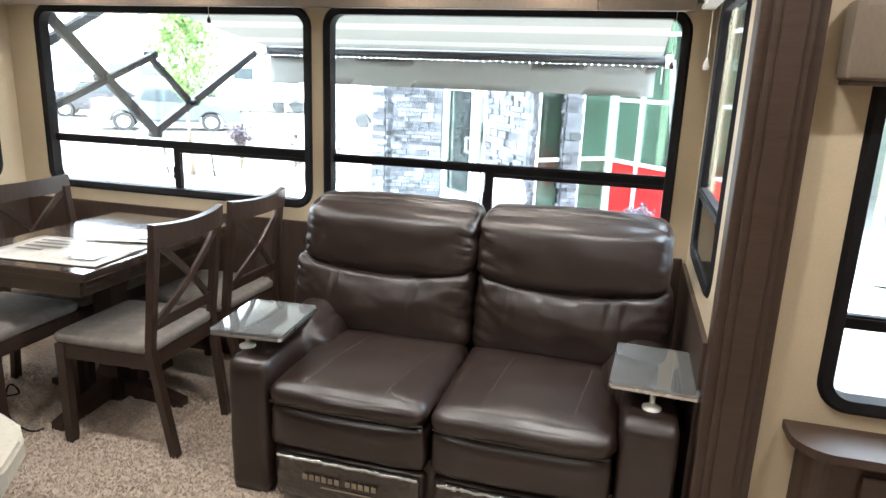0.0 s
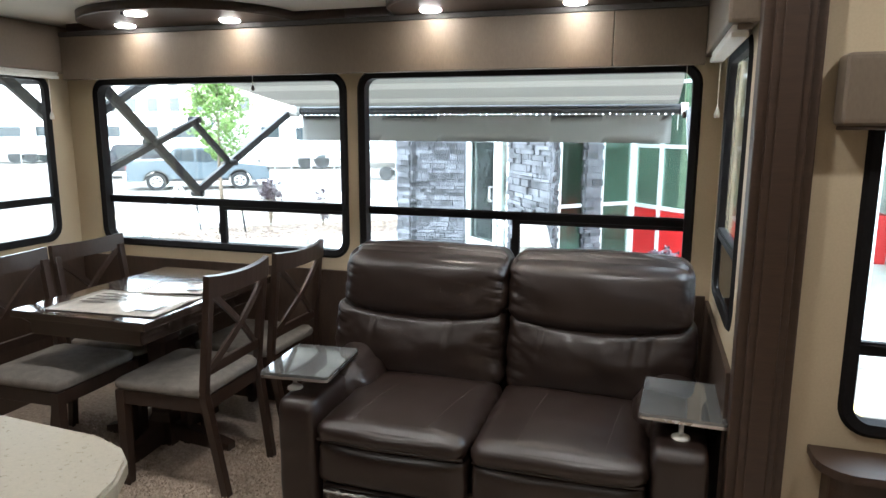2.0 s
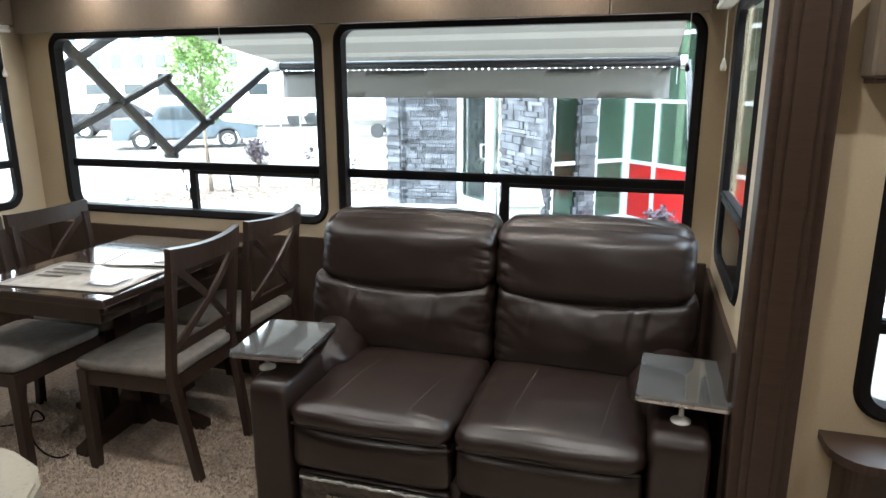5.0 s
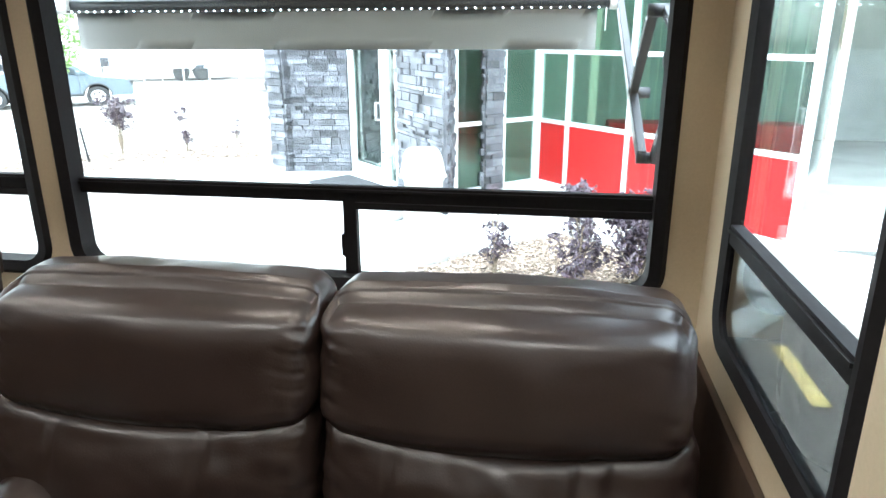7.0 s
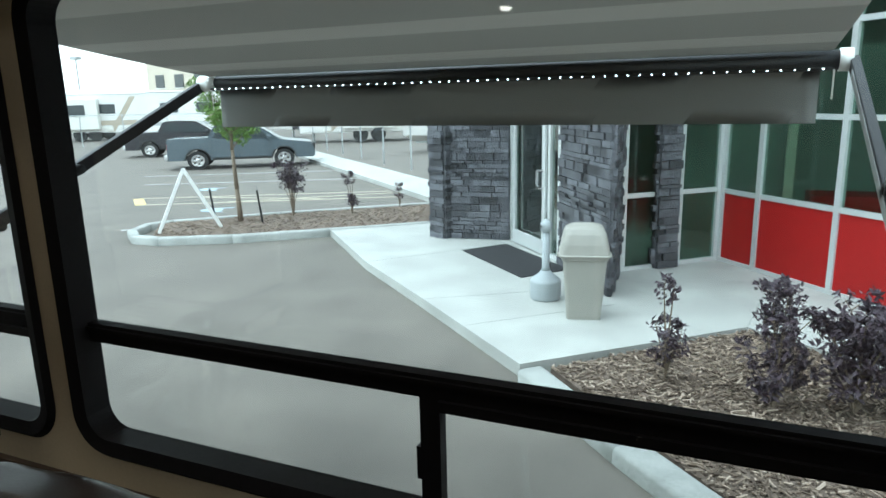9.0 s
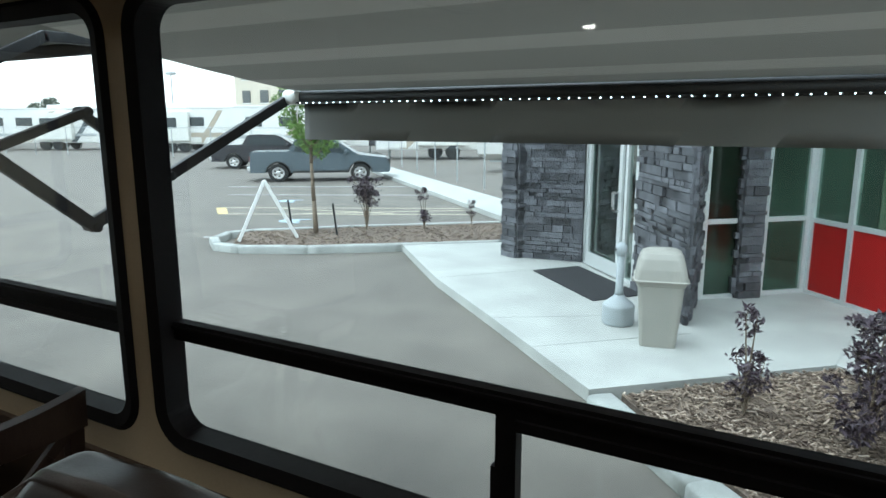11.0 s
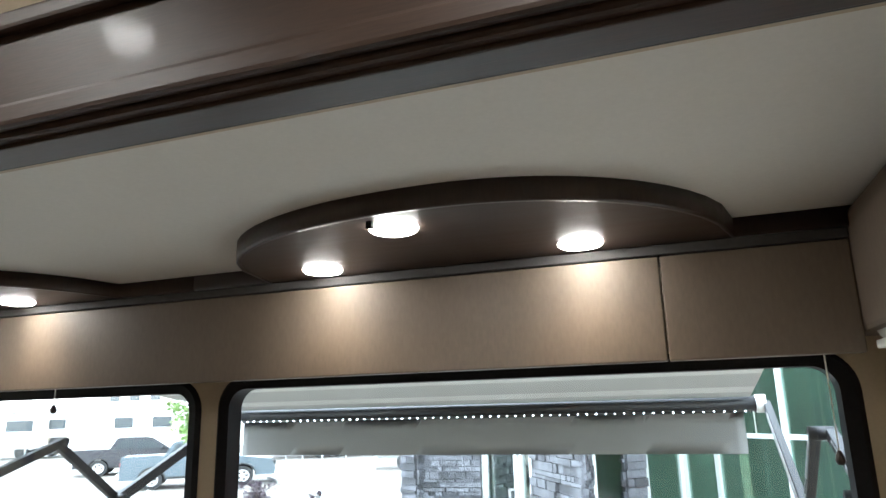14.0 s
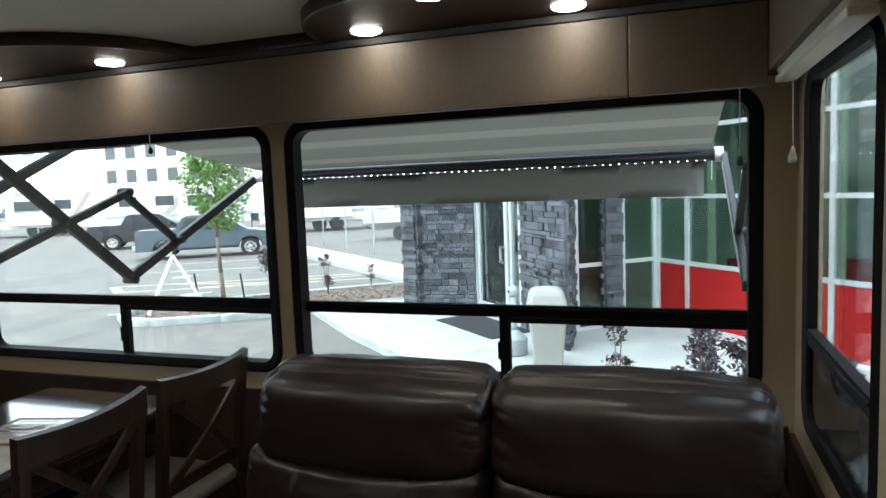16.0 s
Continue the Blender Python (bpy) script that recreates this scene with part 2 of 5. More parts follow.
def solid(name, bm, material, label="", category="", kind="", smooth=False, group=""):
    ob = new(name, link_mesh(name, bm, material, smooth))
    return tagged(ob, label, category, group, kind)


def box(x0, x1, y0, y1, z0, z1, bevel=0.0, bm=None, seg=2):
    b = bmesh.new()
    bmesh.ops.create_cube(b, size=1)
    for v in b.verts:
        v.co = Vector((x0 + (v.co.x + 0.5) * (x1 - x0), y0 + (v.co.y + 0.5) * (y1 - y0), z0 + (v.co.z + 0.5) * (z1 - z0)))
    if bevel:
        bmesh.ops.bevel(b, geom=b.edges[:], offset=bevel, segments=seg, affect="EDGES", profile=0.6)
    return merge(bm, b)


def merge(bm, b):
    if bm is None:
        return b
    me = bpy.data.meshes.new("tmp")
    b.to_mesh(me)
    b.free()
    bm.from_mesh(me)
    bpy.data.meshes.remove(me)
    return bm


def beam_between(a, b, w, h, bm=None, bevel=0.0, up=(0, 0, 1)):
    """A squared bar from a to b."""
    a, b = Vector(a), Vector(b)
    d = b - a
    x = d.normalized()
    s = x.cross(Vector(up))
    s = s.normalized() if s.length > 1e-4 else Vector((0, 1, 0))
    u = s.cross(x)
    q = box(0, d.length, -w / 2, w / 2, -h / 2, h / 2, bevel)
    m = Matrix((x, s, u)).transposed().to_4x4()
    m.translation = a
    bmesh.ops.transform(q, matrix=m, verts=q.verts)
    return merge(bm, q)


def rod(a, b, r, r2=None, n=10, bm=None):
    a, b = Vector(a), Vector(b)
    q = bmesh.new()
    d = b - a
    bmesh.ops.create_cone(q, cap_ends=True, segments=n, radius1=r, radius2=r if r2 is None else r2, depth=d.length)
    m = Matrix.Translation((a + b) / 2) @ d.to_track_quat("Z", "Y").to_matrix().to_4x4()
    bmesh.ops.transform(q, matrix=m, verts=q.verts)
    return merge(bm, q)


def lathe(profile, at, n=24, bm=None):
    """Turns a short profile of (radius, height) round the upright through at."""
    q = bmesh.new()
    rings = []
    for r, z in profile:
        rings.append([q.verts.new((at[0] + r * math.cos(2 * math.pi * i / n), at[1] + r * math.sin(2 * math.pi * i / n), at[2] + z)) for i in range(n)])
    for a, b in zip(rings, rings[1:]):
        for i in range(n):
            q.faces.new((a[i], a[(i + 1) % n], b[(i + 1) % n], b[i]))
    q.faces.new(rings[0])
    q.faces.new(rings[-1])
    return merge(bm, q)


def rounded_rect(u0, u1, v0, v1, r, n=6):
    pts = []
    for cu, cv, a in ((u1 - r, v1 - r, 0), (u0 + r, v1 - r, 90), (u0 + r, v0 + r, 180), (u1 - r, v0 + r, 270)):
        for i in range(n + 1):
            t = radians(a + 90 * i / n)
            pts.append((cu + r * math.cos(t), cv + r * math.sin(t)))
    return pts


def prism(pts, lift, d0, d1, bm=None):
    """A flat outline given depth; lift(u, v, d) places it in the world."""
    q = bmesh.new()
    a = [q.verts.new(lift(u, v, d0)) for u, v in pts]
    b = [q.verts.new(lift(u, v, d1)) for u, v in pts]
    q.faces.new(a)
    q.faces.new(b)
    for i in range(len(pts)):
        j = (i + 1) % len(pts)
        q.faces.new((a[i], a[j], b[j], b[i]))
    return merge(bm, q)


def ring(outer, inner, lift, d0, d1, lip=0.012):
    """A frame between two outlines of equal count, its outer edge rounded off."""
    q = bmesh.new()
    mid = [((o[0] * 0.7 + i[0] * 0.3), (o[1] * 0.7 + i[1] * 0.3)) for o, i in zip(outer, inner)]
    sets = [[q.verts.new(lift(u, v, d)) for u, v in p] for p, d in ((outer, d1), (outer, d0 + lip), (mid, d0), (inner, d0 + lip * 0.6), (inner, d1))]
    n = len(outer)
    for a, b in zip(sets, sets[1:] + sets[:1]):
        for i in range(n):
            j = (i + 1) % n
            q.faces.new((a[i], a[j], b[j], b[i]))
    return q


def cushion(x0, x1, y0, y1, z0, z1, r, puff=(0, 0, 0), wrinkle=0.004, seed=0, cuts=11, shape=None, folds=0.0):
    """A stuffed block: rounded edges, swollen faces, small wrinkles; shape bends it as (u, v, w, p) in -1..1."""
    q = bmesh.new()
    bmesh.ops.create_cube(q, size=2)
    bmesh.ops.subdivide_edges(q, edges=q.edges[:], cuts=cuts, use_grid_fill=True)
    h = Vector(((x1 - x0) / 2, (y1 - y0) / 2, (z1 - z0) / 2))
    c = Vector(((x1 + x0) / 2, (y1 + y0) / 2, (z1 + z0) / 2))
    for v in q.verts:
        u = v.co.copy()
        p = Vector((u.x * h.x, u.y * h.y, u.z * h.z))
        k = Vector([max(-(h[i] - r), min(h[i] - r, p[i])) for i in range(3)])
        d = p - k
        if d.length > 1e-6:
            p = k + d.normalized() * r
        for i in range(3):
            a, b = u[(i + 1) % 3], u[(i + 2) % 3]
            p[i] += puff[i] * math.copysign(max(0, abs(u[i]) - 0.6) / 0.4, u[i]) * (1 - a * a) * (1 - b * b)
        w = noise.noise(Vector((p.x * 7 + seed * 9.1, p.y * 7, p.z * 11))) + 0.22 * noise.noise(Vector((p.x * 19, p.y * 17 + seed * 5.3, p.z * 21)))
        rim = max(0.0, abs(u.x) - 0.55) / 0.45 * (1 - u.z * u.z * 0.5)
        w += 1.1 * rim * noise.noise(Vector((p.x * 24 + seed * 3.7, p.y * 14, p.z * 26)))
        if folds:
            g = noise.noise(Vector((p.z * 5 + seed * 2.3, p.x * 3, 0)))
            e = max(0.0, abs(u.x) - 0.72) / 0.28
            p.y += folds * e * e * (1 - max(0.0, e - 0.85) / 0.15) * max(0.0, math.sin(p.z * 150 + 5 * g + p.x * 40)) * (0.5 + noise.noise(Vector((p.z * 13, seed * 4.4, u.x)))) * (u.y < 0)
            f = max(0.0, abs(u.z) - 0.72) / 0.28
            p.y += (0.7 if u.z < 0 else 0.2) * folds * f * f * max(0.0, math.sin(p.x * 130 + 6 * g)) * max(0.0, 0.2 + noise.noise(Vector((p.x * 8, seed * 7.7, u.z)))) * (u.y < 0)
        p += (d.normalized() if d.length > 1e-6 else Vector((0, 0, 0))) * w * wrinkle
        p += c
        v.co = shape(u, p) if shape else p
    return q


def panel_wall(us, vs, holes, lift, d0, d1):
    """A thick wall over us x vs with rectangular holes (u0, u1, v0, v1)."""
    q = bmesh.new()
    cu = sorted({us[0], us[1], *[a for h in holes for a in h[:2]]})
    cv = sorted({vs[0], vs[1], *[a for h in holes for a in h[2:]]})
    for a, b in zip(cu, cu[1:]):
        for c, d in zip(cv, cv[1:]):
            if any(h[0] < (a + b) / 2 < h[1] and h[2] < (c + d) / 2 < h[3] for h in holes):
                continue
            prism([(a, c), (b, c), (b, d), (a, d)], lift, d0, d1, q)
    bmesh.ops.remove_doubles(q, verts=q.verts, dist=1e-5)
    q.verts.index_update()
    seen = {}
    for f in q.faces:
        seen.setdefault(tuple(sorted(v.index for v in f.verts)), []).append(f)
    bmesh.ops.delete(q, geom=[f for s in seen.values() if len(s) > 1 for f in s], context="FACES")
    return q


def raw(name, verts, faces, material, smooth=False):
    me = bpy.data.meshes.new(name)
    me.from_pydata(verts, [], faces)
    me.materials.append(material)
    if smooth:
        for p in me.polygons:
            p.use_smooth = True
    return me


def on_y(u, v, d):
    return (u, d, v)


def on_x(u, v, d):
    return (d, u, v)


def on_z(u, v, d):
    return (u, v, d)


# ---- the coach: shell ----
X0, X1, YM, YB, ZC = -2.90, 0.66, 3.43, 4.47, 2.088
WIN_A, WIN_B, WIN_D, WIN_C = (-2.728, -1.117, 0.848, 1.81), (-1.06, 0.572, 0.848, 1.816), (3.61, 4.34, 0.88, 1.83), (3.615, 4.31, 0.845, 1.825)
WIN_E = (0.942, 2.05, 0.635, 1.62)
FR = 0.041


def hole(w):
    return (w[0] + FR - 0.01, w[1] - FR + 0.01, w[2] + FR - 0.01, w[3] - FR + 0.01)


solid("floor", box(-4.6, 2.9, -0.6, YB + 0.05, -0.06, 0.0), M["carpet"], "speckled brown and beige frieze carpet floor", "floor", "structure")
solid("wall_slide_back", panel_wall((X0 - 0.05, X1 + 0.05), (0, ZC + 0.1), [hole(WIN_A), hole(WIN_B)], on_y, YB, YB + 0.06), M["wall"],
      "tan vinyl back wall of the slide-out with two windows", "wall", "structure")
solid("wall_slide_right", panel_wall((YM + 0.07, YB), (0, ZC + 0.1), [hole(WIN_C)], on_x, X1, X1 + 0.024), M["wall"], "tan vinyl end wall of the slide-out", "wall", "structure")
solid("wall_slide_left", panel_wall((YM + 0.07, YB), (0, ZC + 0.1), [hole(WIN_D)], on_x, X0 - 0.024, X0), M["wall"], "tan vinyl end wall behind the dining table", "wall", "structure")
solid("ceiling_slide", box(X0, X1, YM + 0.052, YB, ZC, ZC + 0.028), M["ceiling"], "pale smooth slide-out ceiling", "ceiling", "structure")
solid("wall_north", panel_wall((-4.6, 2.9), (0, 2.56), [(X0, X1, 0, 2.07), hole(WIN_E)], on_y, YM, YM + 0.07), M["wall"],
      "tan vinyl main wall round the slide-out opening", "wall", "structure")
solid("wall_south", box(-4.6, 2.9, -0.66, -0.6, 0, 2.56), M["wall"], "plain tan wall", "wall", "structure")
solid("wall_west", box(-4.66, -4.6, -0.66, YM + 0.07, 0, 2.56), M["wall"], "plain tan wall", "wall", "structure")
solid("wall_east", box(2.9, 2.96, -0.66, YM + 0.07, 0, 2.56), M["wall"], "plain tan wall", "wall", "structure")
solid("ceiling", box(-4.66, 2.96, -0.66, YM + 0.07, 2.56, 2.62), M["ceiling"], "pale ceiling panels", "ceiling", "structure")

bat = box(-4.6, 2.9, 3.40, YM, 2.52, 2.56, 0.006)
box(-4.6, 2.9, 2.2, 2.235, 2.545, 2.56, 0.004, bat)
for bx in (-3.05, -1.76, 0.5, 1.85):
    box(bx - 0.02, bx + 0.02, -0.6, 3.40, 2.547, 2.56, 0.004, bat)
solid("trim_ceiling_battens", bat, M["wood_x"], "dark wood battens along the ceiling", "trim", "structure")

# wainscot boards round the slide-out
for nm, args in (("wainscot_back", (X0 + 0.018, X1 - 0.018, YB - 0.018, YB, 0.0, 0.785)), ("wainscot_right", (X1 - 0.018, X1, YM + 0.07, YB, 0.0, 0.765)),
                 ("wainscot_left", (X0, X0 + 0.018, YM + 0.07, YB, 0.0, 0.785))):
    solid(nm, box(*args, 0.003), M["wains"], "dark brown wood-grain wainscot panel", "wainscot", "structure")

# opening trim: posts, header, blocks
trim = thing("slide_trim", "dark espresso wood trim framing the slide-out opening", "trim", (0.74, 3.38, 0), kind="structure")
for px in (0.649, X0 - 0.16):
    q = box(px, px + 0.16, YM - 0.045, YM, 0, 2.05, 0.006)
    box(px + 0.028, px + 0.132, YM - 0.06, YM - 0.045, 0.0, 2.05, 0.005, q)
    box(px + 0.05, px + 0.11, YM - 0.068, YM - 0.06, 0.0, 2.05, 0.004, q)
    part("post", q, M["wood"], trim)
q = box(X0 - 0.02, 0.65, YM - 0.045, YM, 2.056, 2.236, 0.006)
box(X0 - 0.02, 0.65, YM - 0.062, YM - 0.045, 2.064, 2.096, 0.006, q)
box(X0 - 0.02, 0.65, YM - 0.062, YM - 0.045, 2.205, 2.233, 0.006, q)
part("header", q, M["wood_x"], trim)
for bx in (0.632, X0 - 0.17):
    part("corner_block", box(bx, bx + 0.185, YM - 0.08, YM + 0.003, 2.052, 2.248, 0.008), M["wood"], trim)
q = box(-1.345, -0.975, YM - 0.075, YM - 0.04, 2.045, 2.24, 0.008)
box(-1.36, -0.96, YM - 0.085, YM - 0.04, 2.235, 2.253, 0.005, q)
part("middle_block", q, M["wood_x"], trim)
part("header_lining", box(X0, X1, YM - 0.03, YM + 0.025, 2.05, 2.064, 0.003), M["wood_x"], trim)
part("seal", box(X0, X1, YM + 0.025, YM + 0.05, 2.062, 2.10, 0.003), M["seal"], trim, "dark grey fabric weather seal")
part("jamb_lining", box(X1 - 0.006, X1 + 0.0, YM, YM + 0.07, 0, 2.1, 0.002), M["wood"], trim)


# ---- windows ----
def coach_window(name, w, lift, face, out, bar_z, mull, label, deep=0.055, screen=False):
    """face: the inner wall face; out: +1 or -1, the way outwards."""
    th = thing(name, label, "window", lift((w[0] + w[1]) / 2, w[2], face), kind="structure")
    o, i = rounded_rect(*w, 0.095, 8), rounded_rect(w[0] + FR, w[1] - FR, w[2] + FR, w[3] - FR, 0.055, 8)
    part("window_frame", ring(o, i, lift, face - out * 0.012, face + out * deep, out * 0.012), M["black"], th)
    d0, d1 = face + out * (deep - 0.025), face + out * deep
    bw = 0.02
    q = prism([(w[0] + FR, bar_z - bw), (w[1] - FR, bar_z - bw), (w[1] - FR, bar_z + bw), (w[0] + FR, bar_z + bw)], lift, d0, d1)
    prism([(w[0] + FR, bar_z + 0.006), (w[1] - FR, bar_z + 0.006), (w[1] - FR, bar_z + 0.013), (w[0] + FR, bar_z + 0.013)], lift, d0 - out * 0.006, d0, q)
    part("cross_bar", q, M["black"], th)
    lo, hi = w[2] + FR, bar_z - bw
    half = []
    if mull is not None:
        q = prism([(mull - 0.018, lo), (mull + 0.018, lo), (mull + 0.018, hi), (mull - 0.018, hi)], lift, d0, d1)
        prism([(mull - 0.026, lo + 0.05), (mull - 0.018, lo + 0.05), (mull - 0.018, lo + 0.11), (mull - 0.026, lo + 0.11)], lift, d0, d1, q)
        part("mullion", q, M["black"], th)
        half = [(w[0] + FR, mull - 0.018), (mull + 0.018, w[1] - FR)]
        # heavier sash on the sliding half
        sash = prism([(half[1][0], bar_z - 0.038), (half[1][1], bar_z - 0.038), (half[1][1], bar_z - bw), (half[1][0], bar_z - bw)], lift, d0 - out * 0.008, d0 + out * 0.012)
        part("sash", sash, M["black"], th)
    else:
        half = [(w[0] + FR, w[1] - FR)]
    g0, g1 = face + out * (deep - 0.009), face + out * (deep - 0.005)
    panes = [rounded_rect(w[0] + FR - 0.004, w[1] - FR + 0.004, bar_z, w[3] - FR + 0.004, 0.05, 5)]
    panes += [[(a - 0.003, lo - 0.003), (b + 0.003, lo - 0.003), (b + 0.003, hi + 0.003), (a - 0.003, hi + 0.003)] for a, b in half]
    for pts in panes:
        p = part("pane", prism(pts, lift, g0, g1), M["glass"], th, "clear tinted glass pane")
        p.visible_shadow = False
    if screen:
        p = part("insect_screen", prism(panes[1], lift, g0 - out * 0.010, g0 - out * 0.008), M["screen"], th, "dark mesh insect screen")
        p.visible_shadow = False
    return th


coach_window("window_1", WIN_A, on_y, YB, 1, 1.116, -1.917, "black-framed coach window beside the dining table")
coach_window("window_2", WIN_B, on_y, YB, 1, 1.110, -0.240, "black-framed coach window behind the leather loveseat")
coach_window("window_3", WIN_C, on_x, X1, 1, 1.108, None, "narrow black-framed end window of the slide-out", 0.022, True)
coach_window("window_4", WIN_D, on_x, X0, -1, 1.12, None, "black-framed end window behind the dining chairs", 0.022)
coach_window("window_5", WIN_E, on_y, YM, 1, 0.895, 1.55, "black-framed window in the main wall")

# ---- cornices and shade boxes ----
cor = thing("window_cornice", "long taupe upholstered cornice over the slide-out windows", "cornice", (-1.1, 4.37, 1.84))
for a, b in ((X0 + 0.1, 0.193), (0.196, 0.567)):
    part("face_board", box(a, b, 4.342, 4.38, 1.792, 2.022, 0.004), M["cornice"], cor)
# dark strip added to fill the gap between cornice and light plate
part("top_trim", box(X0 + 0.1, 0.567, 4.337, 4.38, 2.024, 2.047, 0.004), M["seal"], cor, "dark strip along the top")
part("top_board", box(X0 + 0.1, 0.567, 4.382, YB, 2.02, 2.05, 0.003), M["cornice"], cor)
for nm, a, b, lab in (("shade_box", 0.568, X1, "taupe fabric shade box over the narrow end window"), ("shade_box", X0, X0 + 0.098, "taupe fabric shade box over the dining end window")):
    sb = thing(nm, lab, "shade box", ((a + b) / 2, 3.95, 1.83))
    part("box_body", box(a, b, 3.50, YB - 0.002, 1.832, 2.082, 0.012), M["cornice"], sb)
    part("shade_roll", rod(((a + b) / 2, 3.54, 1.838), ((a + b) / 2, 4.34, 1.838), 0.028, n=14), M["offwhite"], sb, "rolled pale day shade", True)
    part("bottom_rail", box((a + b) / 2 - 0.03, (a + b) / 2 + 0.02, 3.55, 4.35, 1.798, 1.815, 0.004), M["offwhite"], sb)
    part("bracket", box(a + 0.03, b - 0.02, 3.515, 3.525, 1.815, 1.838, 0.003), M["cornice"], sb)
sb = thing("shade_box", "taupe padded shade box over the main wall window", "shade box", (1.5, 3.38, 1.56))
part("box_body", box(0.85, 2.15, 3.325, YM, 1.535, 1.725, 0.018, seg=3), M["cornice"], sb)
part("trim_strip", box(0.86, 2.14, 3.335, 3.42, 1.525, 1.536, 0.003), M["wood_x"], sb)

for cx, cy in ((0.622, 4.30), (X0 + 0.045, 4.30)):
    c = thing("pull_cord", "thin white pull cord with a small tassel", "cord", (cx, cy, 1.58), group="shade cords")
    part("string", rod((cx, cy, 1.60), (cx, cy, 1.82), 0.0022, n=6), M["cord"], c)
    part("tassel", lathe([(0.003, 0.045), (0.007, 0.032), (0.0125, 0.014), (0.010, 0.0)], (cx, cy, 1.575), 14), M["cord"], c, smooth=True)


for cx, z0 in ((-1.62, 1.745), (0.50, 1.60)):
    c = thing("pull_cord", "thin shade cord with a dark wooden bead", "cord", (cx, 4.405, z0), group="shade cords")
    part("string", rod((cx, 4.405, z0), (cx, 4.405, 1.83), 0.0016, n=6), M["cord"], c)
    part("bead", lathe([(0.003, 0.028), (0.008, 0.018), (0.010, 0.008), (0.006, 0.0)], (cx, 4.405, z0 - 0.025), 12), M["chair"], c, smooth=True)
for a, b_ in ((X1 + 0.026, 0.725), (-3.02, X0 - 0.026)):
    solid("trim_flange", box(a, b_, 4.44, 4.525, -0.14, 2.22, 0.006), M["cream"], "cream outer flange of the slide-out", "trim", "structure")


# ---- ceiling plates and lamps ----
def wave_outline(cx):
    pts = [(cx - 0.837, YB), (cx - 0.837, 4.335)]
    n = 34
    for i in range(n + 1):
        u = -1 + 2 * i / n
        x = cx + 0.03 + u * (0.535 if u > 0 else 0.62)
        y = 4.335 - 0.47 * max(0.0, 1 - abs(u / 0.985) ** 2.1) ** (0.55 if u > 0 else 0.44) if abs(u) < 0.985 else 4.335
        pts.append((x, y))
    return pts + [(cx + 0.837, 4.335), (cx + 0.837, YB)]


for cx, nm in ((-0.215, "above the loveseat"), (-1.889, "above the dining table")):
    pl = thing("ceiling_light_plate", "dark wood bow-fronted light plate " + nm, "light fixture", (cx, 4.2, 2.045), group="ceiling light plates")
    part("plate", prism(wave_outline(cx), on_z, 2.049, 2.086), M["wood_x"], pl)
    edge = bmesh.new()
    o = wave_outline(cx)[1:-1]
    rows = []
    for i, (px, py) in enumerate(o):
        qx, qy = o[min(i + 1, len(o) - 1)]
        sx, sy = o[max(i - 1, 0)]
        d = Vector((qx - sx, qy - sy, 0)).normalized()
        n = Vector((d.y, -d.x, 0))
        rows.append([edge.verts.new(Vector((px, py, z)) + n * t) for t, z in ((-0.004, 2.046), (0.007, 2.046), (0.009, 2.051), (0.009, 2.0875), (-0.004, 2.0875))])
    for lo, hi in zip(rows, rows[1:]):
        for i in range(5):
            edge.faces.new((lo[i], hi[i], hi[(i + 1) % 5], lo[(i + 1) % 5]))
    edge.faces.new(rows[0])
    edge.faces.new(rows[-1][::-1])
    part("edge_band", edge, M["chair"], pl, smooth=True)
LAMPS = [(-0.598, 4.25), (-0.280, 3.965), (0.038, 4.25), (-2.260, 4.25), (-1.942, 3.965), (-1.632, 4.25)]
for x, y in LAMPS:
    lp = thing("puck_lamp", "lit round warm puck lamp under the ceiling plate", "lamp", (x, y, 2.03), group="puck lamps")
    part("bezel", lathe([(0.044, 0.010), (0.046, 0.009), (0.046, 0.006)], (x, y, 2.041), 28), M["white"], lp, smooth=True)
    lens = lathe([(0.0485, 0.008), (0.0485, 0.004), (0.043, 0.0), (0.026, -0.003), (0.006, -0.004)], (x, y, 2.041), 28)
    part("lens", lens, M["lamp"], lp, "glowing frosted lens", True)
    if abs(y - 3.965) < 0.01:
        part("switch", box(x - 0.03, x - 0.016, y - 0.062, y - 0.05, 2.035, 2.049, 0.002), M["black"], lp, "small black switch")
    bulb = new("lamp_light", bpy.data.lights.new("lamp_light", "SPOT"))
    bulb.data.energy, bulb.data.color, bulb.data.shadow_soft_size = 0.5, (1.0, 0.74, 0.48), 0.045
    bulb.data.spot_size, bulb.data.spot_blend = radians(125), 0.9
    bulb.location = (x, y, 2.030)
# all out of view; the rear one at (0.6, 0.7) is added as fill
for x, y in ((-1.95, 2.94), (-0.85, 2.94), (0.22, 2.94), (1.35, 2.60), (0.6, 0.7)):
    lp = thing("puck_lamp", "lit round warm puck lamp in the main ceiling", "lamp", (x, y, 2.535), group="puck lamps")
    part("bezel", lathe([(0.048, 0.025), (0.055, 0.012), (0.045, 0.006)], (x, y, 2.535), 24), M["white"], lp, smooth=True)
    part("lens", lathe([(0.044, 0.008), (0.03, -0.002), (0.008, -0.005)], (x, y, 2.535), 24), M["lamp"], lp, "glowing frosted lens", True)
    bulb = new("lamp_light", bpy.data.lights.new("lamp_light", "SPOT"))
    bulb.data.energy, bulb.data.color, bulb.data.shadow_soft_size = 3.9, (1.0, 0.90, 0.76), 0.05
    bulb.data.spot_size, bulb.data.spot_blend = radians(150), 0.7
    bulb.location = (x, y, 2.522)

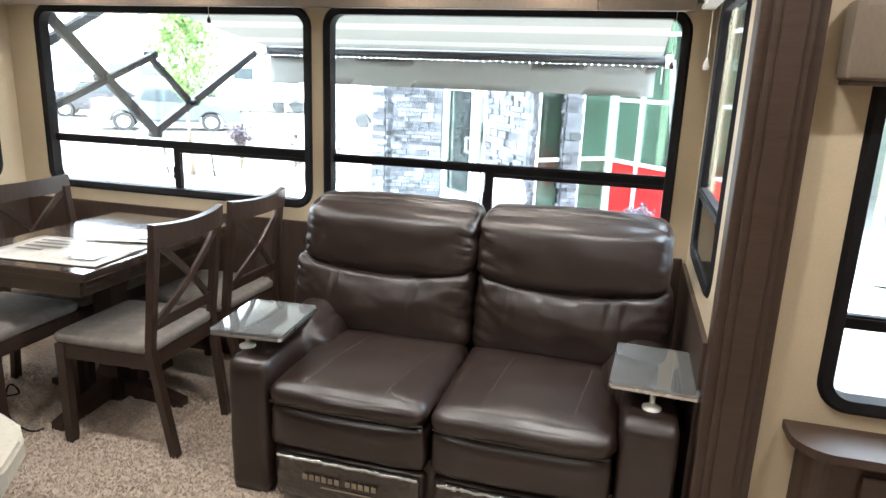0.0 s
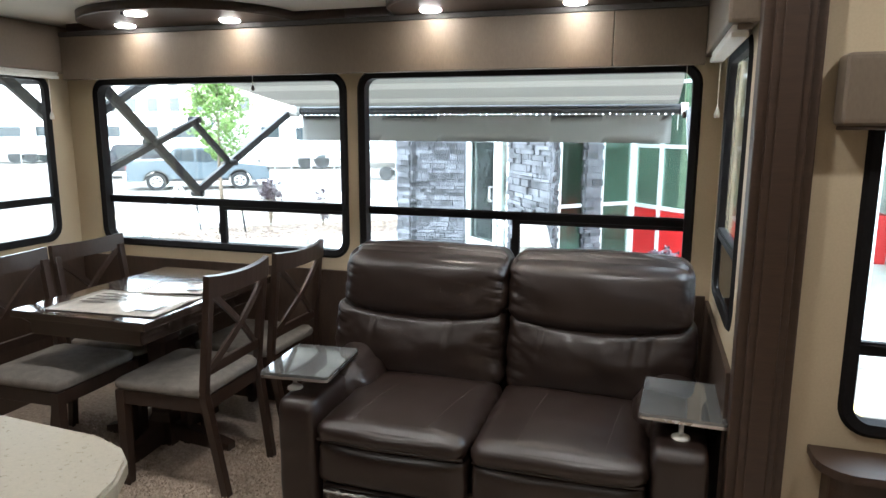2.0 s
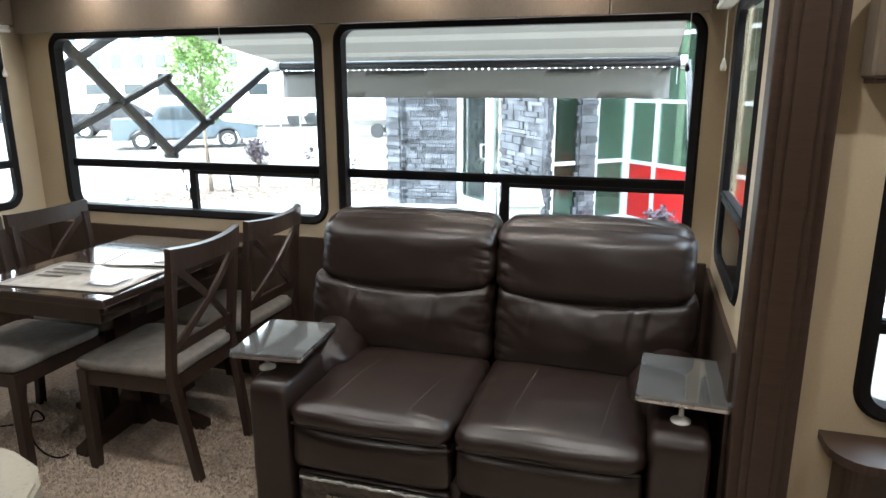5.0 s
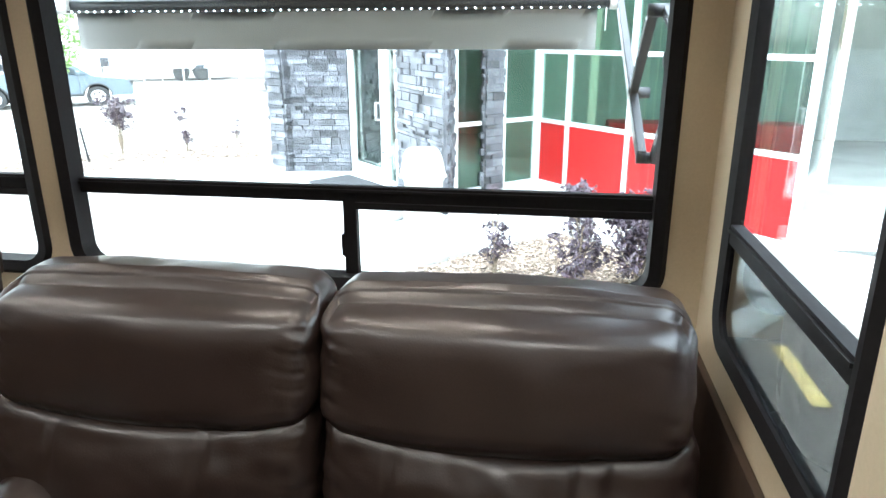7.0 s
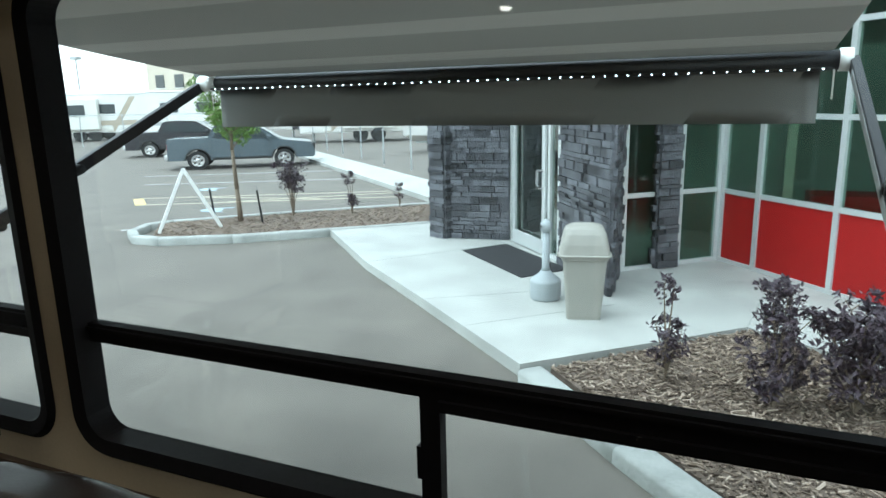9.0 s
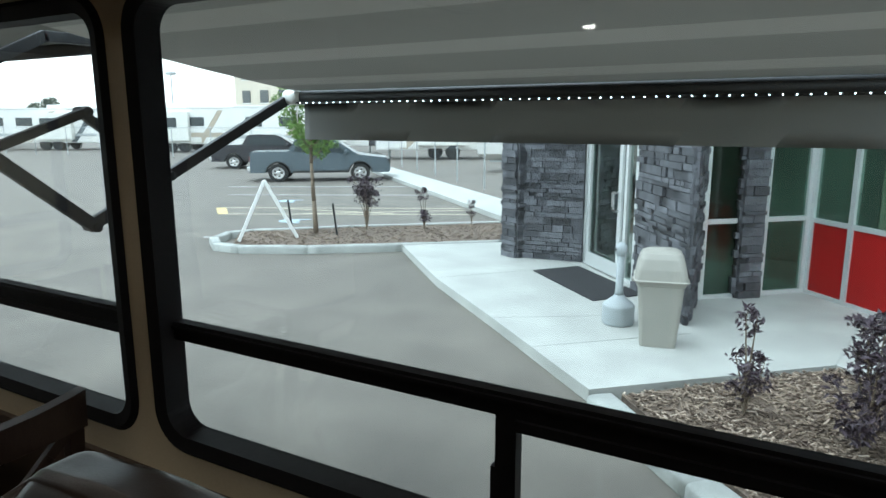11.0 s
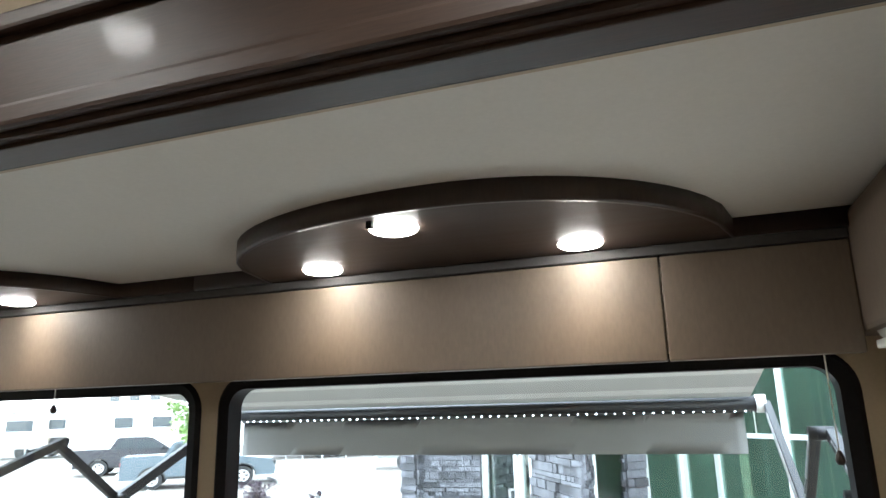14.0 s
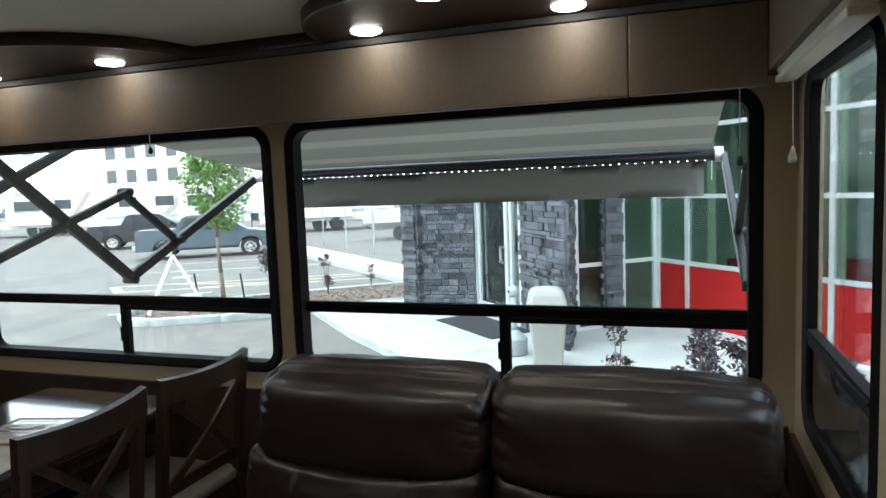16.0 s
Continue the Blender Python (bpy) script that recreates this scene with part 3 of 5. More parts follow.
px, py, pz = -1.174, 1.261, 2.115
lp = thing("pendant_lamp", "small lit pendant lamp hanging above the kitchen island", "lamp", (px, py, pz))
part("cord", rod((px, py, pz + 0.10), (px, py, 2.56), 0.004, n=8), M["black"], lp)
part("canopy", lathe([(0.02, 0.0), (0.05, 0.012), (0.055, 0.025)], (px, py, 2.535), 20), M["chrome"], lp, smooth=True)
part("shade", lathe([(0.046, 0.0), (0.044, 0.04), (0.026, 0.085), (0.012, 0.105)], (px, py, pz), 24), M["chrome"], lp, "brushed metal shade", True)
part("lens", lathe([(0.042, 0.004), (0.040, -0.008), (0.024, -0.018), (0.006, -0.02)], (px, py, pz), 24), M["lamp"], lp, "glowing frosted lens", True)
bulb = new("lamp_light", bpy.data.lights.new("lamp_light", "SPOT"))
bulb.data.energy, bulb.data.color, bulb.data.shadow_soft_size = 3.5, (1.0, 0.90, 0.76), 0.05
bulb.data.spot_size, bulb.data.spot_blend = radians(150), 0.7
bulb.location = (px, py, pz - 0.04)

# ---- loveseat ----
sofa = thing("loveseat", "dark brown leather two-seat reclining loveseat with wrapped footrests", "sofa", (-0.18, 3.8, 0))
SE = ((-0.765, -0.18), (-0.17, 0.425))
part("base", box(-0.90, 0.57, 3.44, 4.25, 0.03, 0.24, 0.02), M["leather"], sofa)


def tube(points, r, n=6):
    """One round cord through the points."""
    q, rings = bmesh.new(), []
    for i, p in enumerate(points):
        d = (points[min(i + 1, len(points) - 1)] - points[max(i - 1, 0)]).normalized()
        e = d.cross(Vector((0, 1, 0.01))).normalized()
        f = d.cross(e)
        rings.append([q.verts.new(p + (e * math.cos(6.2832 * k / n) + f * math.sin(6.2832 * k / n)) * r) for k in range(n)])
    for lo, hi in zip(rings, rings[1:]):
        for k in range(n):
            q.faces.new((lo[k], lo[(k + 1) % n], hi[(k + 1) % n], hi[k]))
    q.faces.new(rings[0])
    q.faces.new(rings[-1])
    return q


def lean(u, p):
    p.y += (p.z - 0.45) * 0.20 if p.z > 0.45 else 0.0
    return p


for k, (a, b) in enumerate(SE):
    pad = cushion(a, b, 3.372, 4.0, 0.368, 0.462, 0.046, (0.004, 0.012, 0.034), 0.006, k, 28, None, 0.006)
    tree_of = BVHTree.FromBMesh(pad)
    part("seat", pad, M["leather"], sofa, smooth=True)
    edge = []
    for i in range(25):
        u = i / 24
        edge.append(Vector((a + 0.012 + (b - a - 0.024) * u, 3.383 - 0.010 * (1 - (2 * u - 1) ** 2) + 0.02 * max(0, abs(2 * u - 1) - 0.85), 0.388)))
    lip = tube(edge, 0.006)
    part("piping", lip, M["leather"], sofa, smooth=True)
    for sx in (0.24, 0.73):
        x = a + (b - a) * (sx if k == 0 else 1 - sx)
        seam = bmesh.new()
        for i in range(14):
            ends = []
            for y in (3.41 + 0.032 * i, 3.41 + 0.032 * i + 0.026):
                at = tree_of.ray_cast(Vector((x + 0.16 * (y - 3.41) * (1 if k == 0 else 0.6), y, 0.7)), Vector((0, 0, -1)))[0]
                ends.append(at + Vector((0, 0, 0.0004)))
            beam_between(ends[0], ends[1], 0.002, 0.002, seam)
        part("seam", seam, M["stitch"], sofa, "pale stitched seam")
    part("front_panel", cushion(a + 0.005, b - 0.005, 3.385, 3.50, 0.205, 0.378, 0.035, (0, 0.014, 0), 0.004, k + 4, 9), M["leather"], sofa, smooth=True)
    part("footrest", cushion(a + 0.01, b - 0.01, 3.40, 3.50, 0.035, 0.20, 0.025, (0, 0.01, 0), 0.003, k + 6, 8), M["leather"], sofa, smooth=True)
    wrap = part("plastic_wrap", cushion(a + 0.03, b - 0.02, 3.388, 3.44, 0.02, 0.19, 0.015, (0, 0.006, 0), 0.008, k + 11, 14), M["film"], sofa, "crinkled clear plastic wrap", True)
    # bunched wrap edge, with the film's glare put in as a pale metallic cord
    glare = bmesh.new()
    prev = None
    for i in range(41):
        p = Vector((a + 0.035 + (b - a - 0.06) * i / 40, 3.380 + 0.005 * noise.noise(Vector((i * 0.7, k, 3))), 0.186 + 0.007 * noise.noise(Vector((i * 0.45, k * 3, 1)))))
        if prev is not None:
            rod(prev, p, 0.0055 + 0.004 * noise.noise(Vector((i * 0.9, 5, k))), n=5, bm=glare)
        prev = p
    part("taped_edge", glare, M["tape"], wrap, "shiny bunched edge of the wrap, its glare put into the colour")
    band = bmesh.new()
    lx = a + 0.14
    for n_bars in (6, 5):
        for i in range(n_bars):
            box(lx, lx + 0.017, 3.374, 3.3755, 0.112, 0.132, 0.0, band)
            lx += 0.024
        lx += 0.018
    box(a + 0.21, a + 0.40, 3.374, 3.3755, 0.088, 0.093, 0.0, band)
    part("print_bar", band, M["gold"], wrap, "unreadable tan maker's print")

    def crescent(u, p, a=a, b=b):
        t = 1 - min(1.0, abs(u.x)) ** 2
        if u.z < 0:
            p.z -= 0.034 * t * -u.z
        else:
            p.z += 0.006 * t * u.z
            if u.y < 0:
                p.y += 0.060 * u.z ** 4 * min(1.0, -u.y * 1.4)
                p.z -= 0.012 * u.z * -u.y
        return lean(u, p)

    def lumbar(u, p, a=a, b=b):
        t = 1 - min(1.0, abs(u.x)) ** 2
        if u.z > 0:
            p.z -= 0.036 * t * u.z
        if u.y < 0:
            for s in ((-0.5, 0.38) if k == 0 else (-0.62, 0.36, 0.52)):
                p.y += 0.011 * math.exp(-((u.x - s - 0.05 * u.z) / 0.022) ** 2) * max(0.0, min(1.0, 0.35 + u.z))
            p.y -= 0.006 * noise.noise(Vector((u.x * 9 + k * 4, 0, u.z * 3))) * max(0, u.z)
        return lean(u, p)

    wa, wb = (a - 0.205, b - 0.003) if k == 0 else (a + 0.003, b + 0.165)
    part("lumbar_cushion", cushion(wa, wb, 3.925, 4.14, 0.44, 0.768, 0.05, (0, 0.045, 0.0), 0.007, k + 2, 64, lumbar, 0.010), M["leather"], sofa, smooth=True)
    ha, hb = (a - 0.160, b) if k == 0 else (a, b + 0.140)
    part("head_pillow", cushion(ha, hb, 3.905, 4.13, 0.735, 1.006, 0.055, (0.006, 0.018, 0.010), 0.005, k + 8, 64, crescent, 0.010), M["leather"], sofa, smooth=True)
    s = -1 if k == 0 else 1
    ox, ix = (ha + 0.002, hb - 0.012) if k == 0 else (hb - 0.002, ha + 0.012)
    line = [(ix, 0.93), (ix + 0.006 * s, 0.965), (ix + 0.035 * s, 0.986)]
    line += [(ix + 0.035 * s + (ox - ix - 0.10 * s) * i / 12, 0.989) for i in range(1, 13)]
    line += [(ox - 0.065 * s + 0.065 * s * math.sin(radians(15 * i)), 0.924 + 0.065 * math.cos(radians(15 * i))) for i in range(1, 7)]
    line += [(ox + 0.012 * s * math.sin(i * 0.9) ** 2, 0.924 - 0.042 * i) for i in range(1, 11)]
    pipe = tube([Vector((x, 4.012 + (z - 0.5) * 0.35, z)) for x, z in line], 0.0055)
    part("piping", pipe, M["leather"], sofa, smooth=True)
    part("back_shell", cushion(a - (0.14 if k == 0 else -0.002), b + (0.12 if k else -0.002), 4.06, 4.16, 0.20, 0.93, 0.03, (0, 0, 0), 0.002, k, 6, lean), M["leather"], sofa, smooth=True)
for a, b in ((-0.925, -0.765), (0.43, 0.608)):
    part("arm", cushion(a, b, 3.385, 4.06, 0.0, 0.525, 0.028, (0.006, 0.004, 0.004), 0.002, a, 10), M["leather"], sofa, smooth=True)
    part("arm_pad", cushion(a - (0.02 if a < 0 else 0.055), b + 0.055 if a < 0 else b + 0.012, 3.66, 4.13, 0.33, 0.572, 0.105, (0.02, 0.02, 0.012), 0.008, a + 3, 26, None, 0.010), M["leather"], sofa, "puffy rolled arm pad", True)
for cx, cy, rot in ((-0.885, 3.60, 5), (0.53, 3.64, -3)):
    tr = thing("swivel_tray", "glossy dark swivel tray on a white post above the sofa arm", "tray", (cx, 3.50, 0.525), group="swivel trays")
    q = prism(rounded_rect(-0.137, 0.137, -0.175, 0.175, 0.014, 4), on_z, 0.0, 0.014)
    bmesh.ops.transform(q, matrix=pose(cx, cy, 0.596, 0, 0, rot), verts=q.verts)
    part("top", q, M["tray"], tr)
    q = prism(rounded_rect(-0.139, 0.139, -0.177, 0.177, 0.016, 4), on_z, -0.006, 0.004)
    bmesh.ops.transform(q, matrix=pose(cx, cy, 0.595, 0, 0, rot), verts=q.verts)
    part("rim", q, M["chrome"], tr, "pale metal rim")
    sx = cx - 0.02 if cx < 0 else cx - 0.01
    part("post", rod((sx, 3.50, 0.53), (sx, 3.50, 0.592), 0.008, n=12), M["white"], tr, smooth=True)
    part("foot", lathe([(0.03, 0.0), (0.03, 0.008), (0.018, 0.014), (0.009, 0.022)], (sx, 3.50, 0.524), 20), M["white"], tr, smooth=True)
    part("collar", lathe([(0.01, 0.0), (0.022, 0.008), (0.022, 0.014)], (sx, 3.50, 0.577), 16), M["white"], tr, smooth=True)

# ---- dining set ----
def loft_square(cx, cy, levels):
    q = bmesh.new()
    rings = [[q.verts.new((cx + sx * h, cy + sy * h, z)) for sx, sy in ((-1, -1), (1, -1), (1, 1), (-1, 1))] for h, z in levels]
    for lo, hi in zip(rings, rings[1:]):
        for m in range(4):
            q.faces.new((lo[m], lo[(m + 1) % 4], hi[(m + 1) % 4], hi[m]))
    q.faces.new(rings[0][::-1])
    q.faces.new(rings[-1])
    return q


tab = thing("dining_table", "dark brown wooden dining table with a glossy top", "table", (-1.95, 3.94, 0))
part("tabletop", box(-2.205, -1.505, 3.388, 4.365, 0.727, 0.76, 0.006), M["table"], tab)
for args in ((-2.145, -1.565, 3.43, 3.455), (-2.145, -1.565, 4.30, 4.325), (-2.145, -2.12, 3.455, 4.30), (-1.59, -1.565, 3.455, 4.30)):
    part("apron", box(*args, 0.65, 0.727, 0.003), M["table"], tab)
PX, PY = -1.84, 3.87
part("pedestal", loft_square(PX, PY, ((0.062, 0.0), (0.062, 0.12), (0.05, 0.16), (0.05, 0.52), (0.065, 0.58), (0.065, 0.727))), M["chair"], tab)
for ang in (0, 90, 180, 270):
    c, s = math.cos(radians(ang)), math.sin(radians(ang))
    q = bmesh.new()
    pr = [(0.05, 0.02), (0.30, 0.0), (0.36, 0.0), (0.36, 0.035), (0.30, 0.05), (0.05, 0.115)]
    vs = [[q.verts.new((PX + c * u - s * d, PY + s * u + c * d, z)) for u, z in pr] for d in (-0.028, 0.028)]
    q.faces.new(vs[0])
    q.faces.new(vs[1][::-1])
    for m in range(6):
        q.faces.new((vs[0][m], vs[0][(m + 1) % 6], vs[1][(m + 1) % 6], vs[1][m]))
    part("foot", q, M["chair"], tab)
    part("top_brace", beam_between((PX + c * 0.06, PY + s * 0.06, 0.69), (PX + c * 0.22, PY + s * 0.22, 0.69), 0.04, 0.05), M["chair"], tab)
for cx, cy, rz, w, h in ((-1.81, 3.63, 4, 0.54, 0.36), (-1.75, 3.91, 14, 0.30, 0.24)):
    sh = thing("brochure", "glossy printed brochure sheet lying on the dining table", "paper", (cx, cy, 0.76), group="brochures")
    q = bmesh.new()
    bmesh.ops.create_grid(q, x_segments=14, y_segments=10, size=0.5)
    for v in q.verts:
        u = v.co.copy()
        v.co = Vector((u.x * w, u.y * h, 0.004 + 0.006 * max(0, noise.noise((u.x * 3 + rz, u.y * 3, 0)))))
    bmesh.ops.solidify(q, geom=q.faces[:], thickness=0.0015)
    bmesh.ops.transform(q, matrix=pose(cx, cy, 0.7615 + (0.009 if rz == 14 else 0), 0, 0, rz), verts=q.verts)
    body = part("sheet", q, M["paper"], sh, smooth=True)
    bars = bmesh.new()
    for i in range(4):
        box(-w * 0.36, -w * 0.36 + w * (0.5 - 0.09 * i), h * (0.22 - 0.13 * i), h * (0.27 - 0.13 * i), 0.012, 0.0128, 0, bars)
    box(w * 0.18, w * 0.40, -h * 0.34, h * 0.02, 0.012, 0.0128, 0, bars)
    bmesh.ops.transform(bars, matrix=pose(cx, cy, 0.7615 + (0.009 if rz == 14 else 0), 0, 0, rz), verts=bars.verts)
    part("print_bar", bars, M["ink"], body, "dark unreadable print")


def build_chair():
    c = thing("dining_chair", "dark-stained wooden X-back dining chair with a taupe fabric seat", "chair", (0, 0, 0), group="chairs round the table")
    part("seat", cushion(-0.235, 0.205, -0.225, 0.225, 0.435, 0.487, 0.022, (0.003, 0.003, 0.014), 0.0015, 5, 9), M["fabric"], c, smooth=True)
    for args in ((-0.225, 0.20, -0.215, -0.195), (-0.225, 0.20, 0.195, 0.215), (-0.225, -0.205, -0.195, 0.195), (0.18, 0.20, -0.195, 0.195)):
        part("seat_rail", box(*args, 0.375, 0.437, 0.003), M["chair"], c)
    for y in (-0.205, 0.205):
        part("front_leg", loft_square(-0.208, y * 0.985, ((0.016, 0.0), (0.0185, 0.04), (0.0205, 0.436))), M["chair"], c)
        q = beam_between((0.262, y * 0.9, 0.0), (0.195, y, 0.46), 0.034, 0.036, None, 0.004, (0, 1, 0))
        beam_between((0.195, y, 0.45), (0.245, y, 0.90), 0.032, 0.034, q, 0.004, (0, 1, 0))
        part("back_post", q, M["chair"], c)
    top = bmesh.new()
    seg = 10
    rings = []
    for i in range(seg + 1):
        t = -1 + 2 * i / seg
        y, bow, lift = t * 0.228, 0.028 * (1 - t * t), 0.012 * (1 - t * t)
        x = 0.245 + bow
        rings.append([top.verts.new(v) for v in ((x - 0.012, y, 0.865 + lift * 0.3), (x + 0.014, y, 0.865 + lift * 0.3), (x + 0.020, y, 0.955 - lift), (x - 0.006, y, 0.958 - lift))])
    for a, b in zip(rings, rings[1:]):
        for i in range(4):
            top.faces.new((a[i], a[(i + 1) % 4], b[(i + 1) % 4], b[i]))
    top.faces.new(rings[0])
    top.faces.new(rings[-1])
    part("top_rail", top, M["chair"], c)
    part("lower_rail", box(0.195, 0.215, -0.19, 0.19, 0.53, 0.575, 0.004), M["chair"], c)
    for s in (1, -1):
        q = bmesh.new()
        prev = None
        for i in range(9):
            t = i / 8
            p = Vector((0.207 + 0.045 * t + 0.018 * math.sin(math.pi * t) + 0.006 * s, s * (-0.18 + 0.36 * t), 0.56 + 0.31 * t))
            if prev is not None:
                beam_between(prev, p, 0.014, 0.026, q, 0.0)
            prev = p
        part("cross_slat", q, M["chair"], c)
    return c


chair = build_chair()
chair.matrix_basis = pose(-1.515, 3.675, 0, 0, 0, 2)
copy_thing(chair, pose(-1.515, 4.205, 0, 0, 0, -1))
copy_thing(chair, pose(-2.155, 3.55, 0, 0, 0, 181))
copy_thing(chair, pose(-2.16, 4.03, 0, 0, 0, 179))

cable = thing("floor_cable", "thin black cable looped on the carpet under the table", "cable", (-2.2, 3.6, 0))
q = bmesh.new()
prev = None
for i in range(40):
    t = i / 39
    p = Vector((-2.42 + 0.5 * t + 0.06 * math.sin(9 * t), 3.58 + 0.12 * math.sin(5.5 * t), 0.008 + 0.07 * math.exp(-((t - 0.45) / 0.12) ** 2)))
    if prev is not None:
        rod(prev, p, 0.004, n=6, bm=q)
    prev = p
part("cord", q, M["black"], cable, smooth=True)

# ---- kitchen island and side cabinet ----
isl = thing("kitchen_island", "wooden kitchen island with a speckled beige countertop", "island", (-1.4, 1.8, 0))


def island_top(grow):
    """Straight long side, and an end that swells out in a slow curve."""
    pts = [(-2.4 - grow, 1.1), (-0.45 + grow, 1.1)]
    for x, y in ((-0.445, 1.6), (-0.448, 1.9), (-0.458, 2.09), (-0.475, 2.16), (-0.515, 2.228), (-0.565, 2.268), (-0.64, 2.293), (-0.92, 2.303)):
        pts.append((x + grow, y + grow * 0.6))
    return pts + [(-2.4 - grow, 2.34 + grow)]


q = prism(island_top(0.0), on_z, 0.885, 0.92)
bmesh.ops.bevel(q, geom=[e for e in q.edges if abs(e.verts[0].co.z - e.verts[1].co.z) < 1e-4], offset=0.006, segments=2, affect="EDGES")
part("countertop", q, M["counter"], isl)
part("edge_band", prism(island_top(-0.012), on_z, 0.865, 0.885), M["counter"], isl)
part("cabinet_body", box(-2.35, -0.60, 1.15, 2.16, 0.0, 0.865, 0.004), M["wood"], isl)
part("door_panel", box(-1.45, -0.68, 2.16, 2.178, 0.12, 0.82, 0.006), M["wood"], isl)
part("door_panel", box(-2.28, -1.50, 2.16, 2.178, 0.12, 0.82, 0.006), M["wood"], isl)

cab = thing("side_cabinet", "dark wood side cabinet with a rounded top", "cabinet", (1.5, 3.3, 0))


def ledge(grow):
    pts = [(0.875 - grow, YM)]
    for i in range(7):
        t = radians(180 + 90 * i / 6)
        pts.append((0.975 + (0.10 + grow) * math.cos(t), 3.355 + (0.10 + grow) * math.sin(t)))
    return pts + [(2.3, 3.255 - grow), (2.3, YM)]


part("top", prism(ledge(0.0), on_z, 0.567, 0.592), M["wood_x"], cab)
part("body", prism(ledge(-0.045), on_z, 0.0, 0.567), M["wood"], cab)
part("door_panel", box(1.05, 1.55, 3.28, 3.301, 0.08, 0.53, 0.006), M["wood"], cab)

# ---- awning ----
aw = thing("patio_awning", "grey striped patio awning with a light strip along its roller", "awning", (-1.15, 4.6, 2.1))
AX0, AX1 = -2.77, 0.545
n = 12
seg = []
for i in range(n + 1):
    t = i / n
    seg.append((4.60 + (6.87 - 4.60) * t, 2.08 + (1.728 - 2.08) * t - 0.025 * math.sin(math.pi * t)))
for i, ((ya, za), (yb, zb)) in enumerate(zip(seg, seg[1:])):
    s = bmesh.new()
    vs = [s.verts.new(v) for v in ((AX0, ya, za), (AX1, ya, za), (AX1, yb, zb), (AX0, yb, zb), (AX0, ya, za + 0.004), (AX1, ya, za + 0.004), (AX1, yb, zb + 0.004), (AX0, yb, zb + 0.004))]
    for f in ((0, 1, 2, 3), (7, 6, 5, 4), (0, 4, 5, 1), (1, 5, 6, 2), (2, 6, 7, 3), (3, 7, 4, 0)):
        s.faces.new([vs[k] for k in f])
    part("fabric_strip", s, M["awning2"] if i % 3 == 1 else M["awning"], aw)
part("roller", rod((AX0 - 0.04, 6.90, 1.69), (AX1 + 0.06, 6.90, 1.69), 0.042, n=18), M["awnarm"], aw, "dark roller tube", True)
part("light_strip", box(AX0 + 0.02, AX1, 6.85, 6.862, 1.645, 1.66, 0.002), M["awnarm"], aw)
for i in range(62):
    x = AX0 + 0.06 + i * 0.0528
    part("led", box(x - 0.0028, x + 0.0028, 6.844, 6.85, 1.6505, 1.6555), M["led"], aw)
val = bmesh.new()
bmesh.ops.create_grid(val, x_segments=60, y_segments=3, size=0.5)
for v in val.verts:
    u = v.co.copy()
    x = (AX0 + 0.05) + (AX1 - AX0 - 0.09) * (u.x + 0.5)
    v.co = Vector((x, 6.90 + 0.010 * math.sin(x * 5.1 + math.sin(x * 3)) * (0.5 - u.y), 1.43 + 0.225 * (u.y + 0.5)))
bmesh.ops.solidify(val, geom=val.faces[:], thickness=0.003)
part("valance", val, M["valance"], aw, "hanging dark valance flap", True)
part("wall_rail", box(AX0 - 0.16, AX1 + 0.16, 4.535, 4.62, 2.078, 2.17, 0.01), M["awnarm"], aw)
for ax, s in ((-2.83, 1), (0.65, -1)):
    part("end_cap", rod((ax - 0.03, 6.90, 1.69), (ax + 0.09 * s + 0.01, 6.90, 1.69), 0.048, n=16), M["white"], aw, "white end cap", True)
    arms = (((6.90, 1.68), (5.49, 1.055), 0.06), ((5.49, 1.055), (4.57, 1.83), 0.06), ((5.50, 1.59), (5.93, 1.265), 0.042), ((5.50, 1.59), (4.57, 1.255), 0.042))
    for k, (a, b, w) in enumerate(arms):
        dx = 0.025 * (1 if k % 2 else -1)
        am = part("arm", beam_between((ax + dx, *a), (ax + dx, *b), 0.035, w, None, 0.005), M["awnarm"], aw)
        d = (Vector((0, *b)) - Vector((0, *a))).normalized()
        ln = (Vector((0, *b)) - Vector((0, *a))).length
        mid = (Vector((ax + dx, *a)) + Vector((ax + dx, *b))) / 2
        # first arm's slot takes pale alu: its bright reflection is put into the colour
        part("slot", beam_between(mid - d * 0.42 * ln + Vector((-0.0185, 0, 0)), mid + d * 0.42 * ln + Vector((-0.0185, 0, 0)), 0.003, w * (0.6 if k == 0 else 0.45)), M["alu" if k == 0 else "chrome"], am, "bright metal slot")
    for y, z in ((5.49, 1.055), (5.50, 1.59), (5.93, 1.265), (5.03, 1.435)):
        part("joint", rod((ax - 0.045, y, z), (ax + 0.045, y, z), 0.024, n=12), M["awnarm"], aw, smooth=True)
    part("strap", rod((ax + 0.1 * s, 6.84, 1.65), (ax + 0.1 * s, 6.84, 1.53), 0.004, n=6), M["cord"], aw)
part("bracket", box(-2.84, -2.78, 4.535, 4.60, 1.0, 2.075, 0.006), M["awnarm"], aw)
part("bracket", box(0.635, 0.695, 4.535, 4.60, 1.0, 2.075, 0.006), M["awnarm"], aw)

